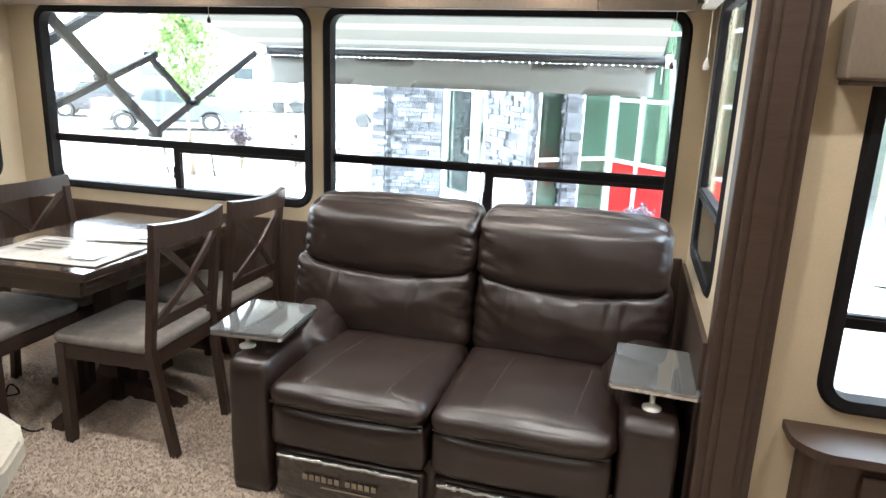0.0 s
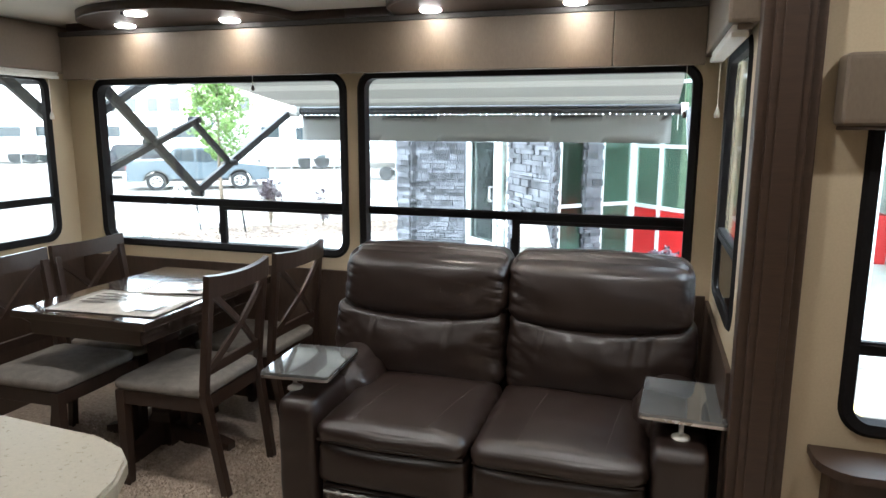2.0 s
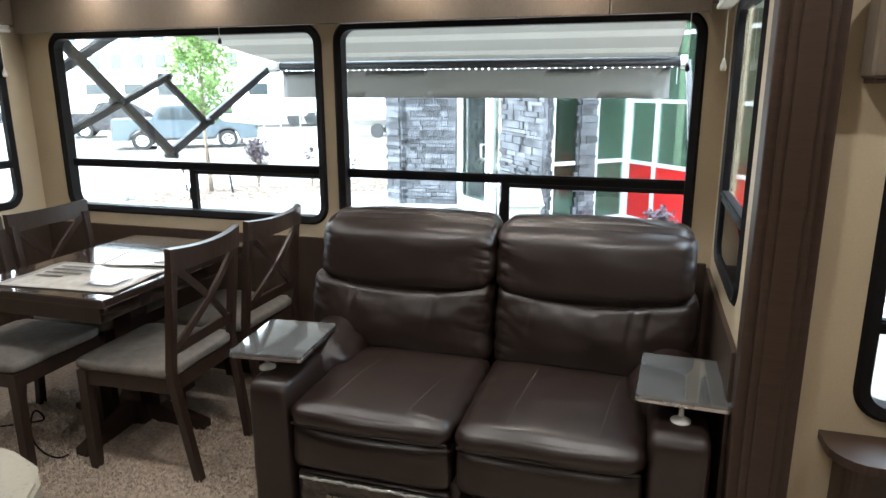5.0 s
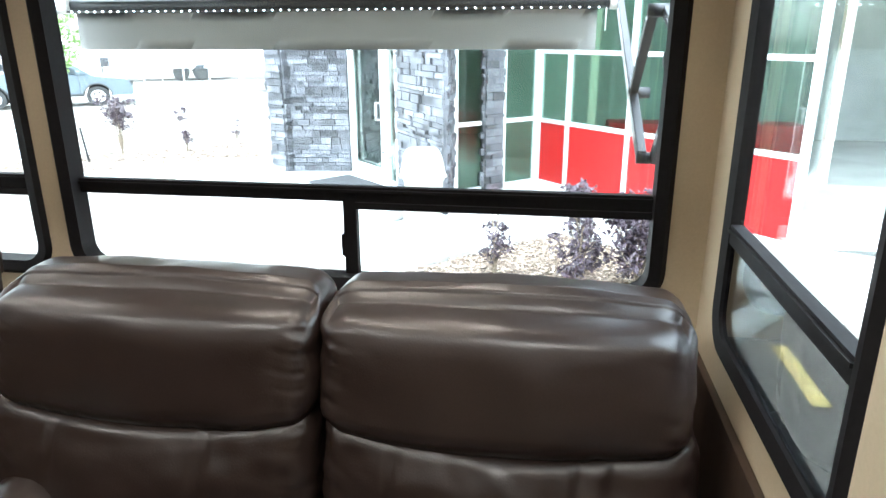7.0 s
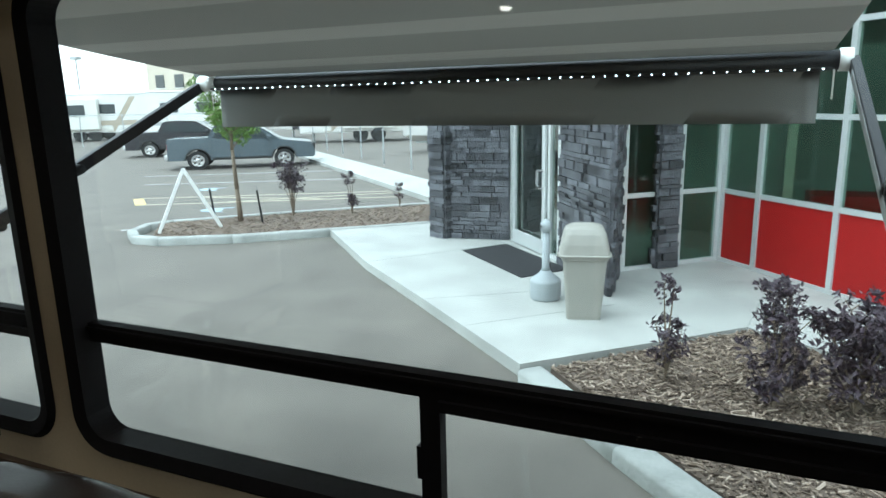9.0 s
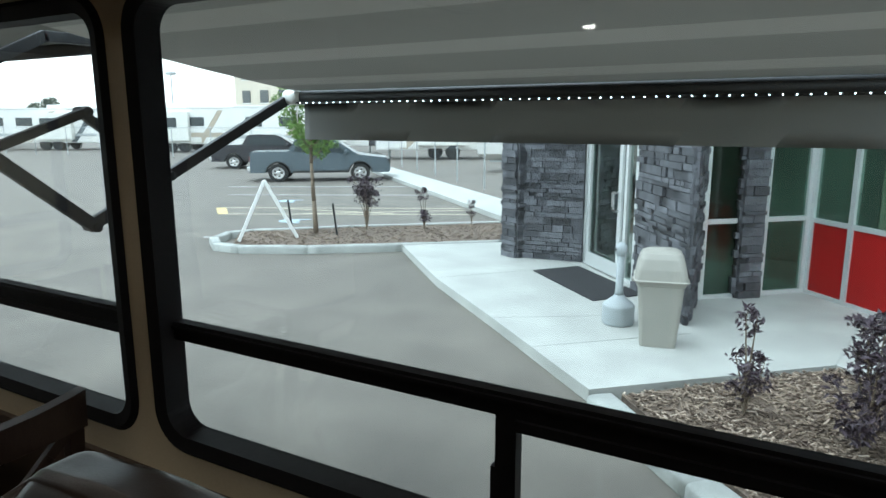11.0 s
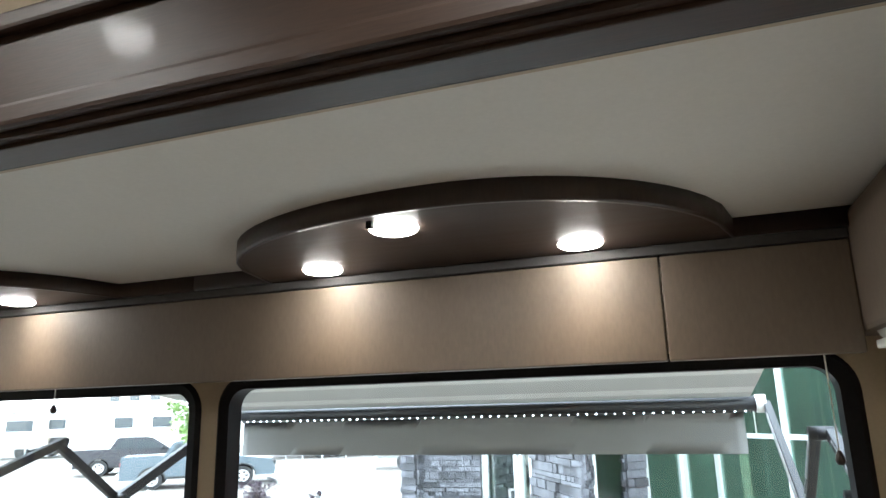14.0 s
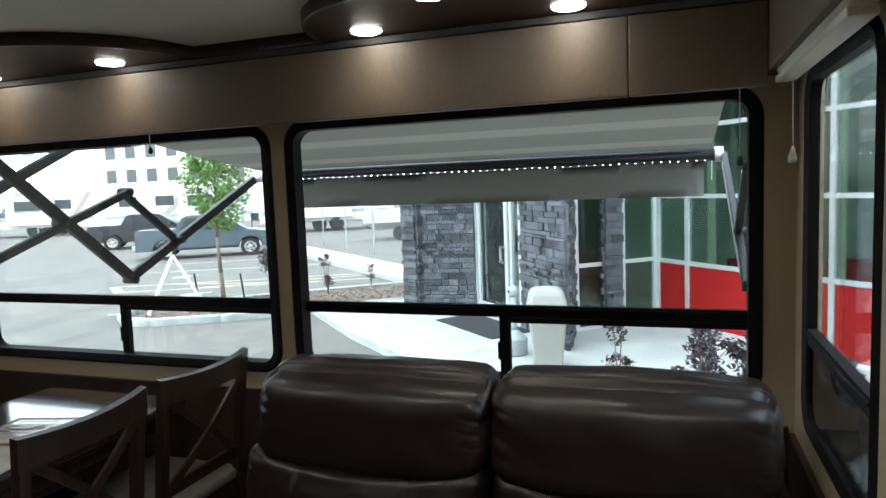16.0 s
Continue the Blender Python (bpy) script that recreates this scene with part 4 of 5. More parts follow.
aw2 = thing("second_awning", "dark patio awning over the next coach door", "awning", (-5.4, 3.6, 2.2))
part("canopy", beam_between((-4.82, 3.52, 2.44), (-4.82, 5.90, 1.965), 3.2, 0.006), M["valance"], aw2)
part("roller", rod((-6.55, 5.92, 1.945), (-3.14, 5.92, 1.945), 0.045, n=14), M["awnarm"], aw2, smooth=True)
part("end_cap", rod((-3.14, 5.92, 1.945), (-3.10, 5.92, 1.945), 0.048, n=14), M["white"], aw2, smooth=True)
part("valance", box(-6.4, -3.26, 5.965, 5.97, 1.918, 1.965), M["valance"], aw2)
for ax in (-3.12, -6.55):
    part("arm", beam_between((ax, 4.63, 1.50), (ax, 3.56, 2.36), 0.04, 0.06, None, 0.005), M["awnarm"], aw2)
    part("arm", beam_between((ax + 0.03, 4.63, 1.50), (ax + 0.03, 5.52, 1.945), 0.04, 0.055, None, 0.005), M["awnarm"], aw2)
    part("arm", beam_between((ax + 0.03, 5.50, 1.94), (ax + 0.03, 5.92, 1.945), 0.04, 0.05, None, 0.005), M["awnarm"], aw2)
    part("joint", rod((ax - 0.03, 4.63, 1.50), (ax + 0.06, 4.63, 1.50), 0.035, n=12), M["awnarm"], aw2, smooth=True)
for i in range(12):
    part("led", box(-5.2 + 0.11 * i, -5.194 + 0.11 * i, 5.14, 5.146, 2.098, 2.104), M["led"], aw2, "small cool light")
sk = bmesh.new()
box(X0 - 0.05, X1 + 0.05, YM + 0.07, YB + 0.05, -0.14, -0.061, 0, sk)
box(-4.66, 2.96, -0.66, YM + 0.06, -0.2, -0.061, 0, sk)
solid("floor_underside", sk, M["offwhite"], "white underbody skirt of the coach", "floor", "structure")
solid("roof_slide", box(X0 - 0.05, X1 + 0.05, YM + 0.07, YB + 0.06, ZC + 0.1, ZC + 0.13), M["offwhite"], "white slide-out roof", "roof", "structure")


# ---- outdoors: ground ----
G, W = -0.80, -0.68
solid("ground", box(-400, 400, -60, 500, G - 0.4, G), M["asphalt"], "weathered grey asphalt yard", "ground", "structure")


def slab(name, pts, z0, z1, material, label, category, bevel=0.015):
    q = prism(pts, on_z, z0, z1)
    if bevel:
        bmesh.ops.bevel(q, geom=[e for e in q.edges if e.verts[0].co.z > z1 - 1e-4 and e.verts[1].co.z > z1 - 1e-4], offset=bevel, segments=2, affect="EDGES")
    return solid(name, q, material, label, category, "structure")


def kerb_line(name, pts, z1, width, label):
    """A cast kerb along a line of points, mitred at the bends, with a rounded top edge."""
    th = thing(name, label, "kerb", (*pts[0], G), kind="structure")
    P = [Vector((*p, 0)) for p in pts]
    side = []
    for i, p in enumerate(P):
        d0 = (P[i] - P[i - 1]).normalized() if i else (P[1] - P[0]).normalized()
        d1 = (P[i + 1] - P[i]).normalized() if i < len(P) - 1 else d0
        n0, n1 = Vector((-d0.y, d0.x, 0)), Vector((-d1.y, d1.x, 0))
        m = (n0 + n1).normalized()
        side.append(m / max(0.4, m.dot(n0)))
    prof = ((-1, G), (-1, z1 - 0.03), (-0.88, z1 - 0.008), (-0.6, z1), (0.6, z1), (0.88, z1 - 0.008), (1, z1 - 0.03), (1, G))
    for (a, sa), (b, sb) in zip(zip(P, side), zip(P[1:], side[1:])):
        q = bmesh.new()
        k = max(2, round((b - a).length / 0.18))
        rows = []
        for i in range(k + 1):
            c, s = a.lerp(b, i / k), sa.lerp(sb, i / k)
            w = noise.noise(c * 2.3) * 0.006
            rows.append([q.verts.new(c + s * u * (width / 2 + w) + Vector((0, 0, z + (w if z > G else 0)))) for u, z in prof])
        for lo, hi in zip(rows, rows[1:]):
            for i in range(7):
                q.faces.new((lo[i], hi[i], hi[i + 1], lo[i + 1]))
        q.faces.new(rows[0])
        q.faces.new(rows[-1][::-1])
        part("kerb_stone", q, M["kerb"], th, smooth=True)


WALK = [(-6.38, 13.58), (-4.52, 11.62), (-2.98, 10.25), (-1.38, 8.78), (0.43, 10.44), (1.86, 9.42), (2.12, 8.85), (3.4, 8.0), (5.0, 7.3), (6.0, 9.0), (3.3, 10.1), (0.8, 12.9), (0.1, 13.5), (-1.0, 12.6), (-2.9, 14.0), (-4.3, 14.9), (-4.9, 14.75)]
slab("pavement", WALK, G, W, M["concrete"], "pale concrete pavement before the shop entrance", "pavement", 0)
for a, b in (((-2.98, 10.25), (-1.25, 11.35)), ((-4.52, 11.62), (-3.2, 13.1)), ((-2.2, 9.55), (-0.9, 10.75)), ((0.43, 10.44), (0.75, 12.5))):
    solid("pavement_joint", beam_between((*a, W), (*b, W), 0.012, 0.006), M["kerb"], "tooled joint in the concrete", "joint", "structure")
BED = [(-1.12, 8.84), (0.42, 10.38), (1.84, 9.38), (2.08, 8.86), (1.32, 7.72), (0.88, 7.34), (0.28, 7.34)]
slab("planting_bed", BED, G, W - 0.02, M["mulch"], "brown mulch planting bed", "planting bed", 0)
kerb_line("kerb_bed", [(-1.27, 8.74), (-0.32, 7.73), (0.24, 7.2), (0.93, 7.2), (1.42, 7.62), (2.25, 8.6)], W, 0.24, "grey concrete kerb round the planting bed")
STRIP = [(-9.0, 12.0), (-7.7, 12.66), (-6.38, 13.64), (-4.9, 14.75), (-4.3, 15.3), (-4.3, 17.3), (-5.87, 16.85), (-8.5, 14.7), (-10.05, 13.2)]
slab("planting_strip", STRIP, G, W - 0.01, M["mulch"], "brown mulch planting strip", "planting bed", 0)
kerb_line("kerb_strip", [(-4.9, 14.72), (-6.38, 13.56), (-7.7, 12.56), (-8.8, 12.0), (-9.35, 11.98), (-9.85, 12.35), (-10.12, 12.95), (-9.9, 13.4), (-8.4, 14.8), (-5.87, 16.88), (-4.4, 17.9)], W + 0.02, 0.17, "grey concrete kerb round the planting strip")
slab("far_pavement", [(-6.1, 17.5), (-5.0, 16.7), (-4.2, 16.4), (-4.2, 17.5), (-7.6, 20.7), (-18.9, 31.1), (-20.5, 32.6), (-19.6, 30.2), (-15.2, 26.0)], G, W, M["concrete"], "pale concrete path along the fence", "pavement", 0.01)

rng = random.Random(4)


def chips(name, poly, z, count, label):
    """Loose wood chips scattered over an outline."""
    def inside(x, y):
        c = False
        for (xa, ya), (xb, yb) in zip(poly, poly[1:] + poly[:1]):
            if (ya > y) != (yb > y) and x < (xb - xa) * (y - ya) / (yb - ya) + xa:
                c = not c
        return c
    xs, ys = [p[0] for p in poly], [p[1] for p in poly]
    vs, fs = [], []
    while len(fs) < count * 5:
        x, y = rng.uniform(min(xs), max(xs)), rng.uniform(min(ys), max(ys))
        if not inside(x, y):
            continue
        m = pose(x, y, z + rng.uniform(0.0, 0.012), rng.uniform(-22, 22), rng.uniform(-22, 22), rng.uniform(0, 360))
        a, b, c = 0.008 + 0.045 * rng.random() ** 2, rng.uniform(0.004, 0.011), 0.004
        k = len(vs)
        vs += [tuple(m @ Vector(p)) for p in ((-a, -b, -c), (a, -b * 0.6, -c), (a, b, -c), (-a, b * 0.8, -c), (-a, -b, c), (a, -b * 0.6, c), (a, b, c), (-a, b * 0.8, c))]
        fs += [(k + 4, k + 5, k + 6, k + 7), (k, k + 4, k + 5, k + 1), (k + 1, k + 5, k + 6, k + 2), (k + 2, k + 6, k + 7, k + 3), (k + 3, k + 7, k + 4, k)]
    tagged(new(name, raw(name, vs, fs, M["chip"])), label, "mulch", kind="stuff")


chips("wood_chips", BED, W - 0.012, 6500, "loose pale and brown wood chips in the planting bed")
chips("wood_chips", STRIP, W - 0.004, 2600, "loose brown wood chips in the planting strip")


# ---- plants ----
def leaf_cloud(centres, count, size, seed):
    r = random.Random(seed)
    vs, fs = [], []
    for _ in range(count):
        c, rad = r.choice(centres)
        d = Vector((r.gauss(0, 1), r.gauss(0, 1), r.gauss(0, 1))).normalized() * rad * r.uniform(0.25, 1.0) ** 0.5
        m = Matrix.Translation(Vector(c) + Vector((d.x, d.y, d.z * 0.85))) @ Euler((r.uniform(-1, 1), r.uniform(-1, 1), r.uniform(0, 6.3))).to_matrix().to_4x4()
        l = size * r.uniform(0.6, 1.25)
        k = len(vs)
        vs += [tuple(m @ Vector(p)) for p in ((-l, 0, 0), (-l * 0.2, l * 0.42, l * 0.12), (l, 0, -l * 0.15), (-l * 0.2, -l * 0.42, l * 0.12))]
        fs += [(k, k + 1, k + 2), (k, k + 2, k + 3)]
    return vs, fs


def shrub(at, tiers, count, seed, label):
    """Leaf clumps on forked stems; each tier is (height, spread, clump radius, stems)."""
    r = random.Random(seed)
    th = thing("shrub", label, "shrub", at, group="plum-leaved shrubs")
    stems, centres = bmesh.new(), []
    for h, spread, rad, n in tiers:
        for i in range(n):
            a = 6.283 * i / n + r.uniform(-0.5, 0.5)
            rr, hh = spread * r.uniform(0.2, 1.0), h + rad * r.uniform(-0.7, 0.7)
            p = Vector((at[0] + rr * math.cos(a), at[1] + rr * math.sin(a), at[2] + hh))
            mid = Vector((at[0] + rr * 0.3 * math.cos(a), at[1] + rr * 0.3 * math.sin(a), at[2] + hh * 0.5))
            rod(at, mid, 0.010, 0.008, 5, stems)
            rod(mid, p, 0.008, 0.004, 5, stems)
            for k in range(2):
                q = p + Vector((r.uniform(-1, 1), r.uniform(-1, 1), r.uniform(0.2, 1.2))) * rad * 0.8
                rod(p, q, 0.004, 0.002, 4, stems)
                centres.append((tuple(q), rad * r.uniform(0.35, 0.6)))
            centres += [(tuple(p), rad * r.uniform(0.8, 1.1)), (tuple(p.lerp(mid, 0.25)), rad * 0.7)]
    part("stems", stems, M["bark"], th)
    vs, fs = leaf_cloud(centres, count, 0.034, seed)
    ob = new("leaves", raw("leaves", [tuple(Vector(v) - Vector(at)) for v in vs], fs, M["plum"]))
    ob.parent = th


shrub((-0.20, 8.93, W - 0.02), ((0.24, 0.10, 0.11, 4), (0.38, 0.14, 0.10, 4), (0.76, 0.06, 0.085, 2)), 420, 1, "small two-tiered plum-leaved shrub in the mulch bed")
shrub((0.58, 8.66, W - 0.02), ((0.34, 0.16, 0.13, 4), (0.62, 0.20, 0.14, 5), (0.84, 0.16, 0.12, 4), (0.20, 0.16, 0.12, 3)), 1500, 2, "upright plum-leaved shrub in the mulch bed")
shrub((1.10, 8.74, W - 0.02), ((0.28, 0.30, 0.14, 6), (0.50, 0.34, 0.14, 7), (0.66, 0.28, 0.13, 6)), 2200, 3, "bushy plum-leaved shrub in the mulch bed")
shrub((1.52, 8.80, W - 0.02), ((0.26, 0.28, 0.14, 6), (0.46, 0.30, 0.13, 7)), 1500, 5, "low bushy plum-leaved shrub in the mulch bed")
shrub((-7.88, 14.58, W), ((0.62, 0.20, 0.17, 5), (0.82, 0.28, 0.19, 7)), 1500, 6, "round-headed plum-leaved shrub on bare stems in the strip")
shrub((-6.85, 15.15, W), ((0.30, 0.10, 0.13, 4), (0.70, 0.14, 0.10, 3)), 420, 7, "thin two-tiered plum-leaved shrub in the strip")
shrub((-6.3, 16.2, W), ((0.28, 0.05, 0.07, 2), (0.46, 0.06, 0.08, 2)), 140, 8, "thin plum-leaved shrub in the strip")

TX, TY = -8.58, 13.82
tree = thing("tree", "young tree with fresh green leaves in the planting strip", "tree", (TX, TY, W))
q = bmesh.new()
r = random.Random(9)
pts = [Vector((TX, TY, W)), Vector((TX - 0.03, TY, -0.05)), Vector((TX - 0.06, TY, 0.7)), Vector((TX - 0.02, TY, 1.6)), Vector((TX, TY, 2.8))]
for i, (a, b) in enumerate(zip(pts, pts[1:])):
    rod(a, b, 0.055 - 0.011 * i, 0.044 - 0.011 * i, 9, q)
part("trunk", q, M["bark"], tree, smooth=True)
q, centres = bmesh.new(), []
for i in range(22):
    z = 0.75 + 2.0 * i / 22
    a = i * 2.4
    base = Vector((TX - 0.03, TY, z))
    ln = 0.72 * (1 - 0.55 * abs(z - 1.5) / 1.3) * r.uniform(0.7, 1.15)
    tip = base + Vector((math.cos(a) * ln, math.sin(a) * ln, 0.7 * ln + 0.1))
    rod(base, tip, 0.016, 0.005, 5, q)
    for t in (0.45, 0.75, 1.0):
        centres.append((tuple(base.lerp(tip, t)), 0.15 + 0.09 * r.random()))
part("limbs", q, M["bark"], tree)
vs, fs = leaf_cloud(centres, 5200, 0.052, 12)
ob = new("crown", raw("crown", [tuple(Vector(v) - Vector((TX, TY, W))) for v in vs], fs, M["leaf"]))
ob.parent = tree
for a in ((-9.15, 13.75), (-8.03, 13.79)):
    st = thing("tree_stake", "dark slim stake beside the young tree", "stake", (*a, W), group="tree stakes")
    part("stake", rod((*a, W), (a[0] - 0.08, a[1], W + 0.62), 0.022, 0.02, 6), M["awnarm"], st)

# ---- A-frame sign, bin, ash receptacle, mat ----
sg = thing("a_frame_stand", "white folding A-frame stand on the planting strip", "stand", (-8.9, 12.8, W))
ap = Vector((-8.91, 12.79, 0.43))
for dx, dy in ((-0.34, -0.40), (0.36, 0.42)):
    for s in (-0.10, 0.10):
        e = Vector((-0.69 * s, 0.72 * s, 0))
        part("leg", beam_between(ap + e * 0.4, Vector((-8.9 + dx, 12.8 + dy, W)) + e, 0.03, 0.055, None, 0.004), M["white"], sg)
    part("cross_rail", beam_between(ap.lerp(Vector((-8.9 + dx, 12.8 + dy, W)), 0.55) + Vector((0.07, -0.07, 0)), ap.lerp(Vector((-8.9 + dx, 12.8 + dy, W)), 0.55) - Vector((0.07, -0.07, 0)), 0.02, 0.04), M["white"], sg)

bn = thing("litter_bin", "square beige plastic litter bin with a domed lid", "bin", (-1.15, 10.29, W))


def loft(at, levels, n=4):
    """Stacks rounded squares (half width, half depth, height, corner)."""
    q = bmesh.new()
    rings = []
    for hw, hd, z, c in levels:
        rings.append([q.verts.new((at[0] + u, at[1] + v, at[2] + z)) for u, v in rounded_rect(-hw, hw, -hd, hd, c, n)])
    for a, b in zip(rings, rings[1:]):
        for i in range(len(a)):
            j = (i + 1) % len(a)
            q.faces.new((a[i], a[j], b[j], b[i]))
    q.faces.new(rings[0])
    q.faces.new(rings[-1])
    return q


turn_bin = Matrix.Translation((-1.15, 10.29, W)) @ Matrix.Diagonal((0.92, 0.92, 0.99, 1)) @ Matrix.Rotation(radians(14), 4, "Z")
for nm, lv in (("body", [(0.185, 0.185, 0.0, 0.04), (0.19, 0.19, 0.03, 0.04), (0.238, 0.238, 0.63, 0.05), (0.252, 0.252, 0.64, 0.05), (0.256, 0.256, 0.675, 0.05), (0.22, 0.22, 0.68, 0.05)]),
               ("lid", [(0.278, 0.278, 0.675, 0.06), (0.282, 0.282, 0.69, 0.06), (0.270, 0.270, 0.70, 0.06), (0.252, 0.250, 0.80, 0.07), (0.228, 0.215, 0.90, 0.08), (0.20, 0.18, 0.95, 0.08), (0.15, 0.125, 0.975, 0.08), (0.05, 0.04, 0.988, 0.03)])):
    q = loft((0, 0, 0), lv)
    bmesh.ops.transform(q, matrix=turn_bin, verts=q.verts)
    p = part(nm, q, M["bin"], bn)
for s in (-1, 1):
    q = box(s * 0.28 - 0.02, s * 0.28 + 0.02, -0.06, 0.06, 0.64, 0.67, 0.006)
    bmesh.ops.transform(q, matrix=turn_bin, verts=q.verts)
    part("handle", q, M["bin"], bn)
at = (-1.67, 10.74, W)
ar = thing("ash_receptacle", "grey plastic cigarette receptacle with a slim neck", "ash bin", at)
part("base", lathe([(0.160, 0.0), (0.170, 0.012), (0.173, 0.03), (0.174, 0.20), (0.172, 0.215), (0.160, 0.23), (0.125, 0.262), (0.075, 0.30), (0.052, 0.33)], at, 28), M["ash"], ar, smooth=True)
part("neck", lathe([(0.052, 0.325), (0.043, 0.37), (0.040, 0.78)], at, 18), M["ash"], ar, smooth=True)
part("hole", rod((at[0] - 0.045, at[1] - 0.052, at[2] + 0.84), (at[0] - 0.048, at[1] - 0.056, at[2] + 0.84), 0.018, n=12), M["tyre"], ar, "dark round opening")
part("cap", lathe([(0.042, 0.765), (0.062, 0.79), (0.068, 0.83), (0.062, 0.875), (0.040, 0.905), (0.01, 0.915)], at, 18), M["ash"], ar, smooth=True)
mt = thing("door_mat", "black ribbed rubber mat before the shop door", "mat", (-2.6, 12.4, W))
part("mat", prism([(-3.46, 12.69), (-2.18, 11.48), (-1.70, 12.08), (-2.98, 13.32)], on_z, W + 0.002, W + 0.014), M["mat"], mt)

# ---- shop building ----
H = 4.6
shop = thing("shop_building", "glass and dark stone shop building with red panels", "building", (-0.5, 14.0, W))


def face_frame(a, b):
    a, b = Vector((*a, 0)), Vector((*b, 0))
    x = (b - a).normalized()
    return a, x, Vector((x.y, -x.x, 0)), (b - a).length


def wall_bar(a, b, u0, u1, z0, z1, d0, d1, bm=None):
    """A box on the upright face from a to b: along u, height z, d outwards."""
    o, x, nrm, _ = face_frame(a, b)
    q = bmesh.new()
    vs = [q.verts.new(o + x * u + nrm * d + Vector((0, 0, z))) for z in (z0, z1) for d in (d0, d1) for u in (u0, u1)]
    for f in ((0, 1, 3, 2), (4, 6, 7, 5), (0, 4, 5, 1), (2, 3, 7, 6), (0, 2, 6, 4), (1, 5, 7, 3)):
        q.faces.new([vs[i] for i in f])
    return merge(bm, q)


def glazed(a, b, posts, rails, fills, name="curtain_wall", depth=0.06, glass="shopglass"):
    """Mullions at the given places along a face, rails at the heights, a pane or panel in every field."""
    L = face_frame(a, b)[3]
    w = 0.035
    wallp = part(name, wall_bar(a, b, 0, L, W, W + 0.05, -depth, 0.012), M["alu"], shop, "silver aluminium glazing frame")
    for u in posts:
        part("mullion", wall_bar(a, b, max(0, u - w), min(L, u + w), W + 0.05, H, -depth, 0.014), M["alu"], wallp)
    for z in rails:
        for u, v in zip(posts, posts[1:]):
            part("rail", wall_bar(a, b, u + w, v - w, z - 0.03, z + 0.03, -depth, 0.008), M["alu"], wallp)
    zs = [W + 0.05] + list(rails) + [H]
    for i, (z0, z1) in enumerate(zip(zs, zs[1:])):
        for u, v in zip(posts, posts[1:]):
            if fills[min(i, len(fills) - 1)] == "red":
                part("panel", wall_bar(a, b, u + w * 0.6, v - w * 0.6, z0, z1, -0.03, -0.012), M["red"], wallp, "bright red panel")
            else:
                p = part("pane", wall_bar(a, b, u + w * 0.6, v - w * 0.6, z0, z1, -0.028, -0.02), M[glass], wallp, "dark green-tinted glass")
                p.visible_shadow = False


RA, RB = (0.07, 13.27), (2.89, 10.16)
LR = face_frame(RA, RB)[3]
glazed(RA, RB, [0.035, 0.66, 1.80, 2.98, LR - 0.035], [0.28, 1.28, 2.28, 3.3], ["red", "glass", "glass", "glass", "glass"])
SA, SB = (-1.07, 12.2), (0.07, 13.27)
LS = face_frame(SA, SB)[3]
glazed(SA, SB, [0.035, 0.58, 0.90, LS - 0.035], [0.30, 1.7, 2.8], ["glass"], "side_glazing")
DA, DB = (-3.02, 13.68), (-1.925, 12.486)
LD = face_frame(DA, DB)[3]
glazed(DA, DB, [0.035, 0.14, LD * 0.80, LD - 0.035], [1.45, 2.6], ["glass"], "door_glazing", glass="doorglass")
door = part("shop_door", wall_bar(DA, DB, 0.18, 0.26, W + 0.02, 1.40, 0.014, 0.05), M["alu"], shop, "silver-framed glass entrance door")
q = wall_bar(DA, DB, LD * 0.80 - 0.14, LD * 0.80 - 0.05, W + 0.02, 1.40, 0.014, 0.05)
wall_bar(DA, DB, 0.26, LD * 0.80 - 0.14, W + 0.02, W + 0.22, 0.014, 0.05, q)
wall_bar(DA, DB, 0.26, LD * 0.80 - 0.14, 1.32, 1.40, 0.014, 0.05, q)
part("door_stile", q, M["alu"], door)
hd = wall_bar(DA, DB, LD * 0.80 - 0.20, LD * 0.80 - 0.10, 0.28, 0.31, 0.05, 0.11)
wall_bar(DA, DB, LD * 0.80 - 0.20, LD * 0.80 - 0.10, 0.53, 0.56, 0.05, 0.11, hd)
wall_bar(DA, DB, LD * 0.80 - 0.20, LD * 0.80 - 0.17, 0.28, 0.56, 0.09, 0.12, hd)
part("door_handle", hd, M["chrome"], door, "silver pull handle")

# rooms behind the glass
q = prism([(-4.3, 13.75), (-3.05, 13.8), (-1.95, 12.6), (-1.05, 12.35), (0.07, 13.4), (3.0, 10.2), (9.0, 10.4), (9.0, 18.5), (-4.3, 18.5)], on_z, W - 0.01, W + 0.004)
part("shop_floor", q, M["concrete"], shop)
part("roof", prism([(-4.5, 13.5), (-1.0, 10.9), (0.07, 13.1), (2.95, 9.9), (9.2, 10.2), (9.2, 18.7), (-4.5, 18.7)], on_z, H, H + 0.35), M["alu"], shop, "flat pale roof edge")
part("back_wall", box(-4.3, 9.0, 18.4, 18.6, W, H), M["inside"], shop)
part("end_wall", box(8.9, 9.1, 10.4, 18.4, W, H), M["inside"], shop)
part("end_wall", box(-4.4, -4.25, 13.6, 18.4, W, H), M["stone"], shop)
part("inner_partition", box(-0.6, 4.5, 15.3, 15.45, W, 2.2), M["inside"], shop)
part("counter", box(1.2, 4.2, 14.0, 14.6, W, 0.15, 0.02), M["red"], shop, "red counter inside the shop")
for x in (0.9, 2.7, 4.4):
    part("inner_post", box(x - 0.06, x + 0.06, 13.6, 13.72, W, H), M["beige"], shop)


